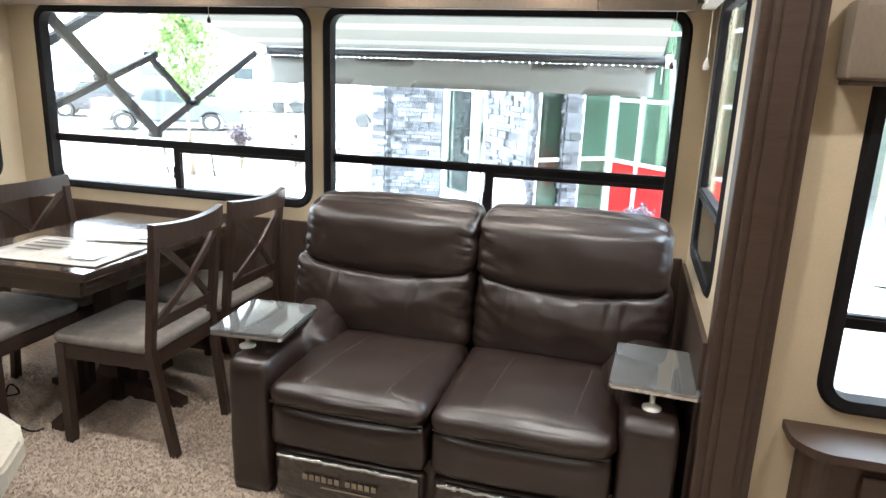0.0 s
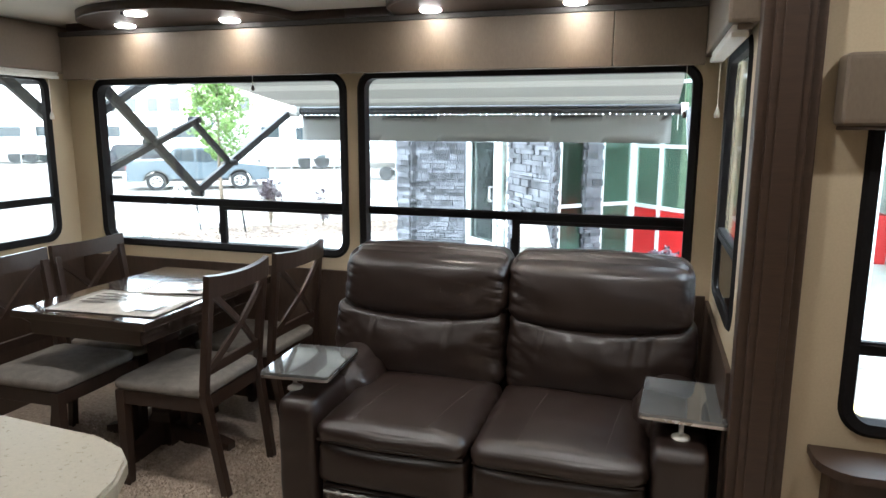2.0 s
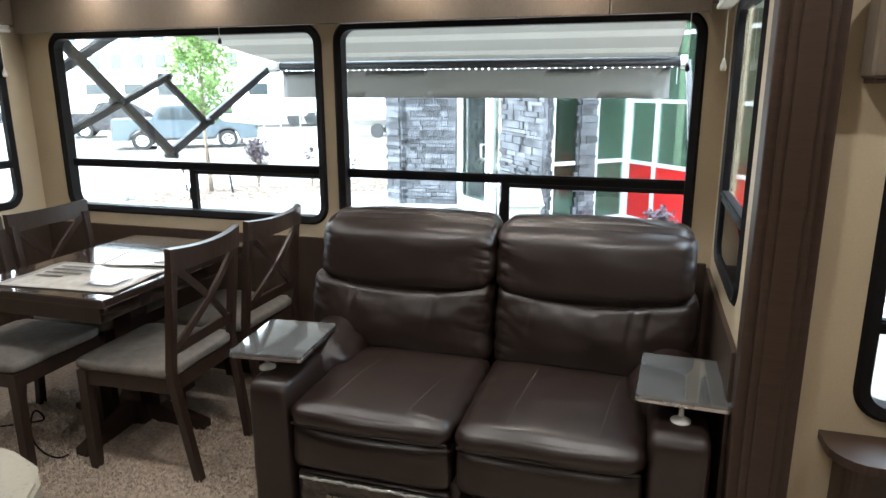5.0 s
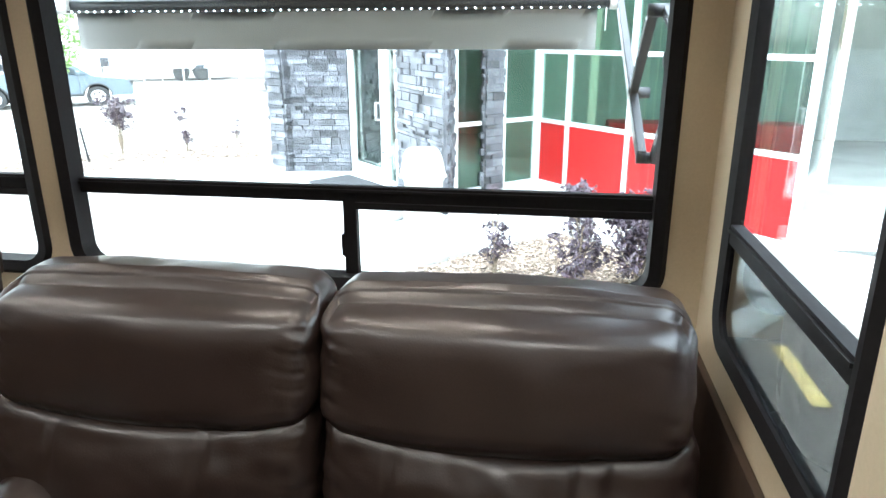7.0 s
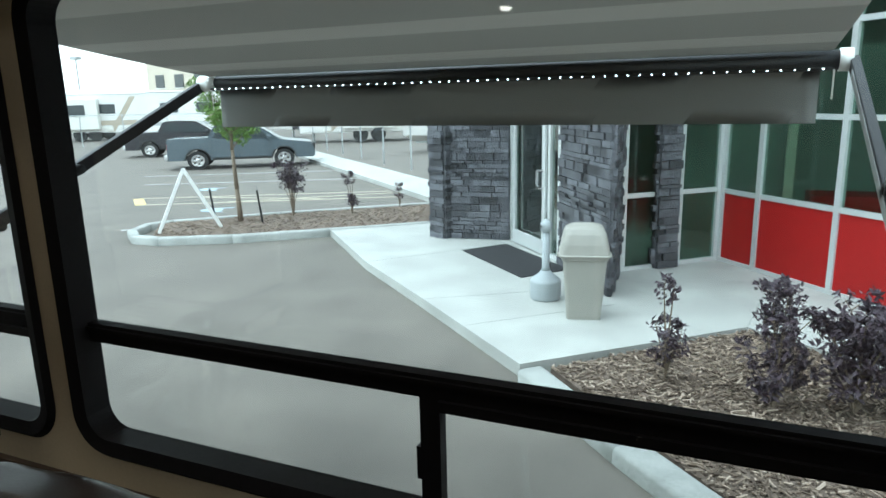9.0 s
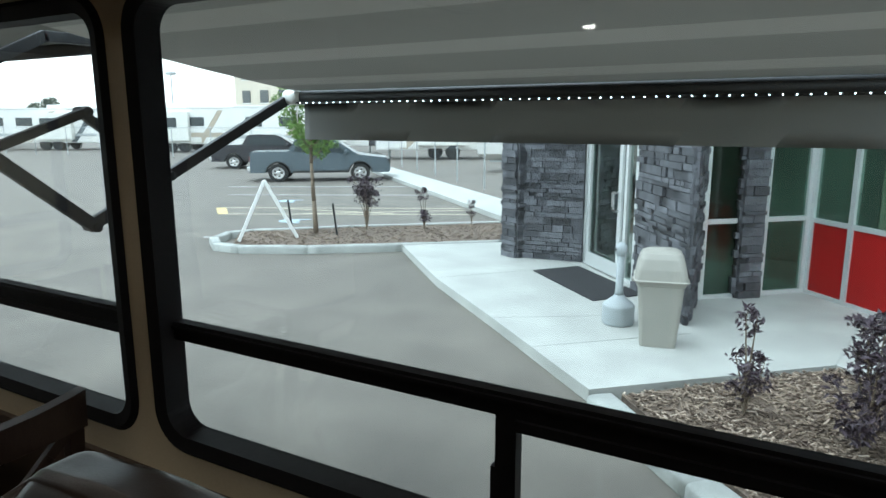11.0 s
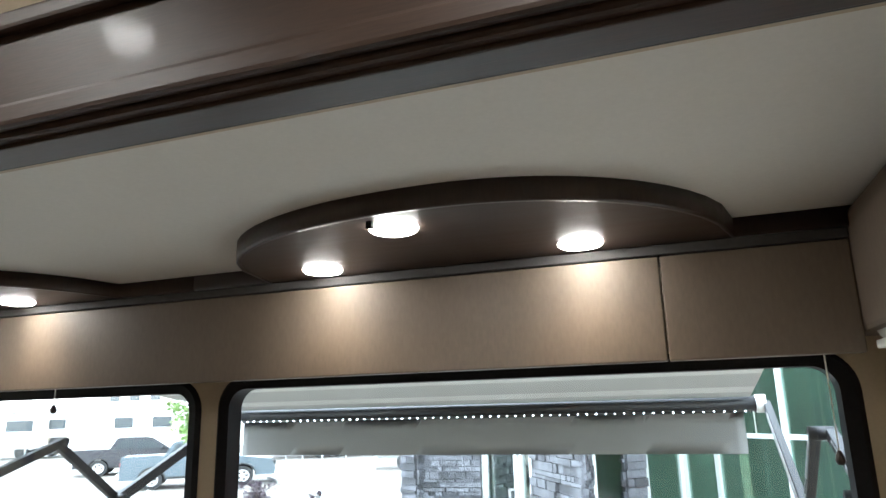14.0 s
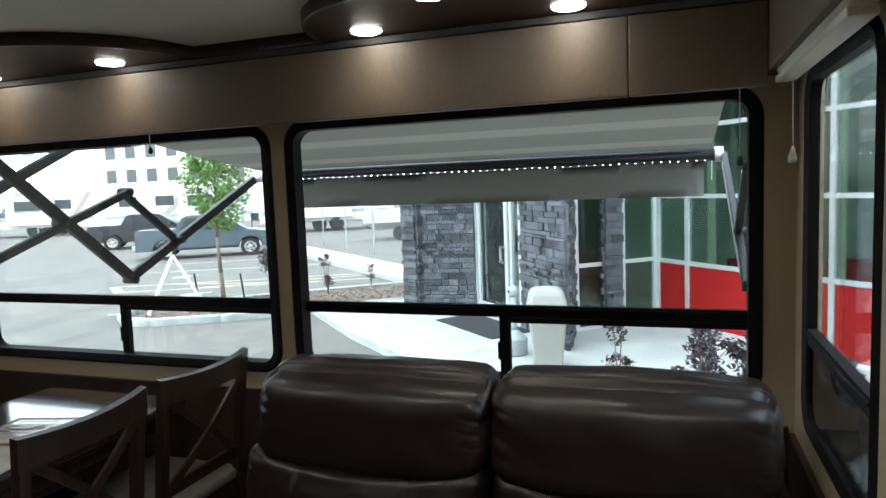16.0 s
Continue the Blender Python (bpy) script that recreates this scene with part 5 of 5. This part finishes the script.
def stone_face(pillar, a, b, seed, top=1.75):
    """Ledgestones laid in courses on an upright face."""
    r = random.Random(seed)
    L = face_frame(a, b)[3]
    z = W
    while z < top:
        h = r.choice((0.05, 0.065, 0.08, 0.10, 0.115))
        u = 0.0
        while u < L - 1e-3:
            l = min(r.choice((0.10, 0.15, 0.20, 0.27, 0.34)) * r.uniform(0.85, 1.15), L - u)
            if L - u - l < 0.1:
                l = L - u
            part("stone", wall_bar(a, b, u + 0.004, u + l - 0.004, z + 0.004, z + h - 0.004, -0.03, r.uniform(0.006, 0.06)), M["stone"], pillar)
            u += l
        z += h


PILLARS = (("left_pier", [(-4.36, 13.58), (-4.06, 13.44), (-3.99, 13.55), (-3.03, 13.66), (-3.03, 14.05), (-4.36, 14.05)], (5, 0, 1, 2)),
           ("door_pier", [(-1.90, 12.40), (-1.0, 11.0), (-1.085, 12.2), (-1.5, 12.8)], (0, 1)),
           ("slim_pier", [(-0.66, 12.50), (-0.42, 12.72), (-0.5, 12.86), (-0.72, 12.62)], (0, 3)))
for nm, c, sides in PILLARS:
    pr = part("stone_pier", prism(c, on_z, W, H), M["mortar"], shop, "dark grey stacked ledgestone pier")
    for s in sides:
        stone_face(pr, c[s], c[(s + 1) % len(c)], len(nm) * 7 + s)


# ---- vehicles ----
def arch_profile(L, H0, pts_top, wheels, rw):
    """Side outline of a body from the rear bottom along the sill with wheel arches, then over the top."""
    out = [(0.0, H0)]
    for wx in wheels:
        for i in range(9):
            t = math.pi * (1 - i / 8)
            out.append((wx + rw * math.cos(t), H0 + rw * 1.02 * math.sin(t)))
    return out + [(L, H0)] + pts_top


def pickup(at, rz, paint, label):
    th = thing("pickup_truck", label, "truck", at, group="parked pickup trucks")
    th.rotation_euler = (0, 0, radians(rz))
    th.scale = (1.0, 0.95, 0.91)
    ORIG[th.name] = Vector((0, 0, 0))
    top = [(5.25, 0.75), (5.15, 0.98), (4.1, 1.12), (3.95, 1.16), (1.55, 1.18), (1.45, 1.26), (0.02, 1.24), (0.0, 0.6)]
    body = prism(arch_profile(5.25, 0.38, top, (1.05, 4.15), 0.43), lambda u, v, d: (u - 2.6, d, v), -0.95, 0.95)
    bmesh.ops.bevel(body, geom=[e for e in body.edges if abs(e.verts[0].co.y) > 0.9 and abs(e.verts[1].co.y) > 0.9 and e.verts[0].co.y * e.verts[1].co.y > 0 and min(e.verts[0].co.z, e.verts[1].co.z) > 0.9], offset=0.06, segments=2, affect="EDGES")
    part("body", body, paint, th)
    cab = prism([(1.35, 1.13), (4.05, 1.13), (3.25, 1.70), (3.0, 1.78), (1.85, 1.78), (1.7, 1.74)], lambda u, v, d: (u - 2.6, d, v), -0.80, 0.80)
    bmesh.ops.bevel(cab, geom=cab.edges[:], offset=0.05, segments=2, affect="EDGES")
    part("cab", cab, paint, th)
    for s in (-1, 1):
        for pts in ([(1.62, 1.20), (2.45, 1.20), (2.45, 1.68), (1.82, 1.68)], [(2.53, 1.20), (3.72, 1.20), (3.12, 1.66), (2.53, 1.68)]):
            part("side_window", prism(pts, lambda u, v, d: (u - 2.6, d, v), s * 0.795, s * 0.808), M["carglass"], th)
        for u in (1.56, 2.49, 3.62):
            part("door_seam", box(u - 2.607, u - 2.593, s * 0.947, s * 0.953, 0.46, 1.12), M["tyre"], th)
        for u in (2.28, 3.38):
            part("door_handle", box(u - 2.70, u - 2.52, s * 0.95 - 0.012, s * 0.95 + 0.02, 0.98, 1.02, 0.006), paint, th)
        part("sill_trim", box(-1.02, 1.08, s * 0.945 - 0.01, s * 0.945 + 0.015, 0.375, 0.47, 0.004), M["tyre"], th, "black sill trim")
        for wx in (-1.55, 1.55):
            arch = bmesh.new()
            for i in range(10):
                t0, t1 = math.pi * i / 10, math.pi * (i + 1) / 10
                beam_between((wx + 0.45 * math.cos(t0), s * 0.95, 0.38 + 0.45 * math.sin(t0)), (wx + 0.45 * math.cos(t1), s * 0.95, 0.38 + 0.45 * math.sin(t1)), 0.03, 0.05, arch)
            part("wheel_arch", arch, M["tyre"], th)
        part("mirror", box(0.95, 1.10, s * 0.98 - 0.1, s * 0.98 + 0.1, 1.16, 1.32, 0.03), paint, th)
        part("tail_light", box(-2.605, -2.5, s * 0.86 - 0.08, s * 0.86 + 0.08, 0.80, 1.05, 0.01), M["red"], th, "red tail light")
        part("head_light", box(2.45, 2.60, s * 0.75 - 0.14, s * 0.75 + 0.14, 0.78, 0.92, 0.02), M["chrome"], th)
        for wx in (-1.55, 1.55):
            w = part("wheel", rod((wx, s * 0.74, 0.37), (wx, s * 0.955, 0.37), 0.37, n=24), M["tyre"], th)
            part("rim", lathe([(0.24, 0.0), (0.23, 0.012), (0.10, 0.004), (0.05, 0.014)], (0, 0, 0), 20), M["chrome"], w, "silver alloy rim")
            rim = w.children[0]
            rim.matrix_basis = Matrix.Translation((wx, s * 0.955, 0.37)) @ Matrix.Rotation(radians(-90 * s), 4, "X")
            for k in range(5):
                t = k * 2 * math.pi / 5
                c = (wx + 0.14 * math.cos(t), s * 0.972, 0.37 + 0.14 * math.sin(t))
                part("rim_gap", box(c[0] - 0.035, c[0] + 0.035, c[1] - 0.004, c[1] + 0.004, c[2] - 0.035, c[2] + 0.035, 0.003), M["tyre"], w)
    part("bumper", box(2.58, 2.70, -0.92, 0.92, 0.42, 0.68, 0.04), paint, th)
    part("rear_bumper", box(-2.72, -2.58, -0.9, 0.9, 0.42, 0.62, 0.03), M["chrome"], th)
    part("grille", box(2.60, 2.72, -0.5, 0.5, 0.70, 0.90, 0.02), M["tyre"], th)
    return th


pickup((-17.1, 24.25, G), 35, M["truck"], "slate blue crew-cab pickup truck parked on the asphalt")
pickup((-23.85, 28.4, G), 35, M["truck2"], "black pickup truck parked behind the blue one")


def trailer(at, rz, L, label, slope=True, seed=0):
    th = thing("travel_trailer", label, "trailer", at, group="parked travel trailers")
    th.rotation_euler = (0, 0, radians(rz))
    th.scale = (1.15, 1.1, 1.15)
    ORIG[th.name] = Vector((0, 0, 0))
    r = random.Random(seed)
    nose = [(L, 1.0), (L - 0.25, 2.2), (L - 0.9, 2.8)] if slope else [(L, 2.8)]
    q = prism([(0, 0.5), (L - 0.1, 0.5)] + nose + [(0.1, 2.85), (0, 2.7)], lambda u, v, d: (u - L / 2, d, v), -1.22, 1.22)
    bmesh.ops.bevel(q, geom=[e for e in q.edges if abs(e.verts[0].co.y - e.verts[1].co.y) < 1e-4], offset=0.06, segments=2, affect="EDGES")
    part("shell", q, M["rv"], th)
    for n_sw, (u, wd) in enumerate(((0.12 + 0.2 * r.random(), 1.5), (0.5 + 0.15 * r.random(), 1.1))):
        u0 = -L / 2 + u * L
        part("swoosh", prism([(u0, 0.55), (u0 + 0.4, 0.55), (u0 + wd, 1.5), (u0 + wd + 0.7, 2.6), (u0 + wd + 0.35, 2.6), (u0 + wd * 0.6, 1.4)], lambda p, v, d: (p, d, v), -1.228, -1.221), M["truck" if (seed + n_sw) % 2 else "rvtan"], th, "painted slanting swoosh")
    for s in (-1, 1):
        x = -L / 2 + 0.8
        while x < L / 2 - 1.8:
            w = r.uniform(0.7, 1.3)
            part("window", box(x, x + w, s * 1.22 - 0.02, s * 1.22 + 0.02, 1.62, 2.18, 0.015), M["carglass"], th)
            part("hatch", box(x + 0.1, x + w * 0.8, s * 1.22 - 0.012, s * 1.22 + 0.012, 0.6, 0.86, 0.008), M["offwhite"], th)
            x += w + r.uniform(0.8, 1.6)
        part("stripe", box(-L / 2 + 0.1, L / 2 - 0.4, s * 1.22 - 0.01, s * 1.22 + 0.01, 0.93, 1.12 + 0.1 * (seed % 2)), M["rvtan"] if seed % 2 else M["steel"], th, "painted stripe")
        part("door", box(L / 2 - 1.6, L / 2 - 0.95, s * 1.22 - 0.015, s * 1.22 + 0.015, 0.62, 2.35, 0.01), M["offwhite"], th)
        part("gutter", box(-L / 2 + 0.12, L / 2 - 0.95, s * 1.22 - 0.03, s * 1.22 + 0.03, 2.72, 2.76), M["steel"], th)
        for wx in (-0.5, 0.4):
            part("wheel", rod((wx, s * 0.95, 0.38), (wx, s * 1.2, 0.38), 0.38, n=16), M["tyre"], th)
    part("roof_unit", box(-0.6, 0.4, -0.4, 0.4, 2.78, 3.05, 0.05), M["rv"], th)
    sx = r.uniform(-0.3, 0.15) * L
    so = part("slide_out", box(sx, sx + 2.6, -1.66, -1.23, 0.72, 2.5, 0.03), M["offwhite"], th)
    part("window", box(sx + 0.5, sx + 1.9, -1.68, -1.655, 1.5, 2.15, 0.01), M["carglass"], so)
    part("front_cap", box(L / 2 - 0.55, L / 2 - 0.08, -1.235, 1.235, 0.5, 0.98, 0.03), M["truck2"], th, "dark lower front cap")
    ld = bmesh.new()
    for y in (-0.5, -0.1):
        rod((-L / 2 - 0.08, y, 0.7), (-L / 2 - 0.08, y, 2.85), 0.02, n=6, bm=ld)
    for i in range(8):
        rod((-L / 2 - 0.08, -0.5, 0.85 + 0.26 * i), (-L / 2 - 0.08, -0.1, 0.85 + 0.26 * i), 0.016, n=6, bm=ld)
    part("ladder", ld, M["steel"], th)
    for lx in (-L / 2 + 0.6, L / 2 - 0.6):
        part("jack", box(lx - 0.05, lx + 0.05, -0.05, 0.05, 0.0, 0.51), M["steel"], th)
    return th


for i, (x, y, rz, L) in enumerate(((-26.5, 34.5, 30, 8.5), (-35.5, 33.0, 30, 9), (-45.5, 31.0, 28, 9.5), (-20.0, 45.0, 28, 9), (-17.0, 34.0, 30, 7.0), (-57.0, 30.0, 25, 10), (-13.0, 41.0, 32, 7.5), (-34, 48, 28, 10), (-70, 34, 25, 10))):
    trailer((0.2 + (x - 0.2) * 1.17, 3.6 + (y - 3.6) * 1.17, G), rz, L, "white travel trailer with dark windows parked behind the fence", i % 3 != 1, i)

fence = thing("chain_link_fence", "galvanised chain-link fence along the yard", "fence", (-12, 26, G))
fl = [(-82.0, 25.0), (-47.0, 30.0), (-20.5, 34.0), (-3.5, 18.2)]
wires_v, wires_f = [], []
for (ax, ay), (bx, by) in zip(fl, fl[1:]):
    d = Vector((bx - ax, by - ay, 0))
    k = round(d.length / 3)
    for i in range(k + 1):
        p = Vector((ax, ay, G)) + d * (i / k)
        part("post", rod(p, p + Vector((0, 0, 1.9)), 0.03, n=8), M["steel"], fence)
    part("top_rail", rod((ax, ay, G + 1.85), (bx, by, G + 1.85), 0.022, n=8), M["steel"], fence)
    step = 0.16
    m = int(d.length / step)
    for i in range(m):
        for s in (1, -1):
            u0 = i * step
            p0 = Vector((ax, ay, 0)) + d.normalized() * u0 + Vector((0, 0, G + (0.05 if s > 0 else 1.8)))
            p1 = Vector((ax, ay, 0)) + d.normalized() * min(d.length, u0 + 1.75) + Vector((0, 0, G + (1.8 if s > 0 else 0.05)))
            kk = len(wires_v)
            o = Vector((0, 0, 0.0022))
            wires_v += [tuple(p0 - o), tuple(p1 - o), tuple(p1 + o), tuple(p0 + o)]
            wires_f.append((kk, kk + 1, kk + 2, kk + 3))
ob = new("wire_mesh", raw("wire_mesh", [tuple(Vector(v) - Vector((-12, 26, G))) for v in wires_v], wires_f, M["steel"]))
ob.parent = fence
tagged(ob, "woven wire mesh", kind="stuff")

far = thing("far_building", "beige four-storey building far beyond the yard", "building", (-58, 78, G))
part("wall", box(-74, -46, 74, 86, G, 10.5), M["beige"], far)
part("roof", box(-74.4, -45.6, 73.6, 86.4, 10.5, 11.1), M["rvtan"], far)
for i in range(8):
    for k in range(3):
        x, z = -72.5 + i * 3.4, 0.6 + k * 3.2
        wd = part("window", box(x, x + 1.5, 73.9, 74.0, z, z + 1.7), M["carglass"], far)
        part("window_frame", box(x - 0.12, x + 1.62, 73.93, 73.99, z - 0.12, z), M["white"], wd)
lampp = thing("light_pole", "grey yard light pole with a flat head", "street lamp", (-60, 52, G))
part("pole", rod((-60, 52, G), (-60, 52, 6.2), 0.1, 0.07, 10), M["steel"], lampp)
part("head", box(-60.5, -59.5, 51.7, 52.3, 6.1, 6.4, 0.05), M["steel"], lampp)

# ---- road markings ----
for a, b, m, w in (((-13.94, 16.23), (-8.1, 19.2), "paint_p", 0.10), ((-12.95, 15.40), (-7.3, 18.35), "paint_p", 0.10), ((-13.94, 16.23), (-12.95, 15.40), "paint_y", 0.25),
                   ((-12.4, 16.9), (-9.2, 17.5), "paint_p", 0.10), ((-11.2, 16.4), (-7.9, 18.9), "paint_p", 0.10), ((-16.26, 18.57), (-10.4, 21.6), "paint_w", 0.10),
                   ((-10.66, 12.80), (-10.25, 13.05), "paint_w", 0.10), ((-18.2, 20.4), (-12.6, 23.4), "paint_w", 0.10)):
    solid("road_marking", beam_between((*a, G + 0.003), (*b, G + 0.003), w, 0.004), M[m], "worn painted parking line", "road marking", "structure")
solid("road_marking", beam_between((2.1, 7.0, G + 0.003), (2.1, 7.9, G + 0.003), 0.12, 0.004), M["paint_y"], "worn yellow painted line", "road marking", "structure")
for cx, cy in ((-10.65, 15.3), (-13.4, 18.2)):
    sy = thing("road_symbol", "faded pale blue parking symbol painted on the asphalt", "road marking", (cx, cy, G), kind="structure")
    q = lathe([(0.19, 0.0), (0.25, 0.0), (0.25, 0.004), (0.19, 0.004)], (cx, cy, G + 0.004), 24)
    beam_between((cx - 0.1, cy + 0.15, G + 0.006), (cx + 0.28, cy + 0.42, G + 0.006), 0.09, 0.004, q)
    beam_between((cx + 0.1, cy - 0.1, G + 0.006), (cx + 0.42, cy - 0.16, G + 0.006), 0.09, 0.004, q)
    part("symbol", q, M["paint_b"], sy)
BX, BY = -13.4, 31.5
boat = thing("boat_trailer", "white boat on a two-wheel trailer parked beyond the fence", "boat", (BX + 2.6, BY, G))
q = bmesh.new()
rings = []
for t in range(9):
    u = t / 8
    w, dz = 1.05 * (1 - u ** 3), 0.28 * u ** 2
    rings.append([q.verts.new((BX + 5.2 * u, BY + y * w, G + z + dz)) for y, z in ((-1, 1.35), (-0.85, 0.8), (0, 0.5), (0.85, 0.8), (1, 1.35))])
for lo, hi in zip(rings, rings[1:]):
    for m in range(4):
        q.faces.new((lo[m], lo[m + 1], hi[m + 1], hi[m]))
    q.faces.new((lo[4], lo[0], hi[0], hi[4]))
q.faces.new(rings[0])
part("hull", q, M["rv"], boat)
part("windscreen", box(BX + 2.4, BX + 2.6, BY - 0.7, BY + 0.7, G + 1.45, G + 1.85, 0.02), M["carglass"], boat)
part("trailer_bar", box(BX + 0.2, BX + 5.8, BY - 0.05, BY + 0.05, G + 0.42, G + 0.5), M["steel"], boat)
for y in (BY - 0.9, BY + 0.75):
    part("wheel", rod((BX + 1.8, y, G + 0.32), (BX + 1.8, y + 0.2, G + 0.32), 0.32, n=16), M["tyre"], boat)
tr_v, tr_f = leaf_cloud([((-103 + 2.2 * i, 62 + i % 2, 3.0 + 0.9 * math.sin(i * 2.1)), 1.3) for i in range(3)], 900, 0.3, 31)
tagged(new("far_trees", raw("far_trees", tr_v, tr_f, M["leaf_far"])), "distant grey-green tree beyond the yard", "trees", kind="stuff")

# ---- carpet pile where it is seen close ----
pr = random.Random(21)
vs, fs = [], []
for _ in range(30000):
    x, y = pr.uniform(-2.5, -0.2), pr.uniform(2.2, 4.0)
    h, w, a = pr.uniform(0.005, 0.013), pr.uniform(0.0025, 0.005), pr.uniform(0, 6.283)
    dx, dy = pr.uniform(-0.008, 0.008), pr.uniform(-0.008, 0.008)
    k = len(vs)
    vs += [(x + w * math.cos(a + j * 2.094), y + w * math.sin(a + j * 2.094), 0.0) for j in range(3)] + [(x + dx + w * 0.5 * math.cos(a + j * 2.094), y + dy + w * 0.5 * math.sin(a + j * 2.094), h) for j in range(3)]
    fs += [(k, k + 1, k + 4, k + 3), (k + 1, k + 2, k + 5, k + 4), (k + 2, k, k + 3, k + 5), (k + 3, k + 4, k + 5)]
tagged(new("carpet_pile", raw("carpet_pile", vs, fs, M["carpet"])), "tufted beige and brown carpet pile", "carpet", kind="stuff")
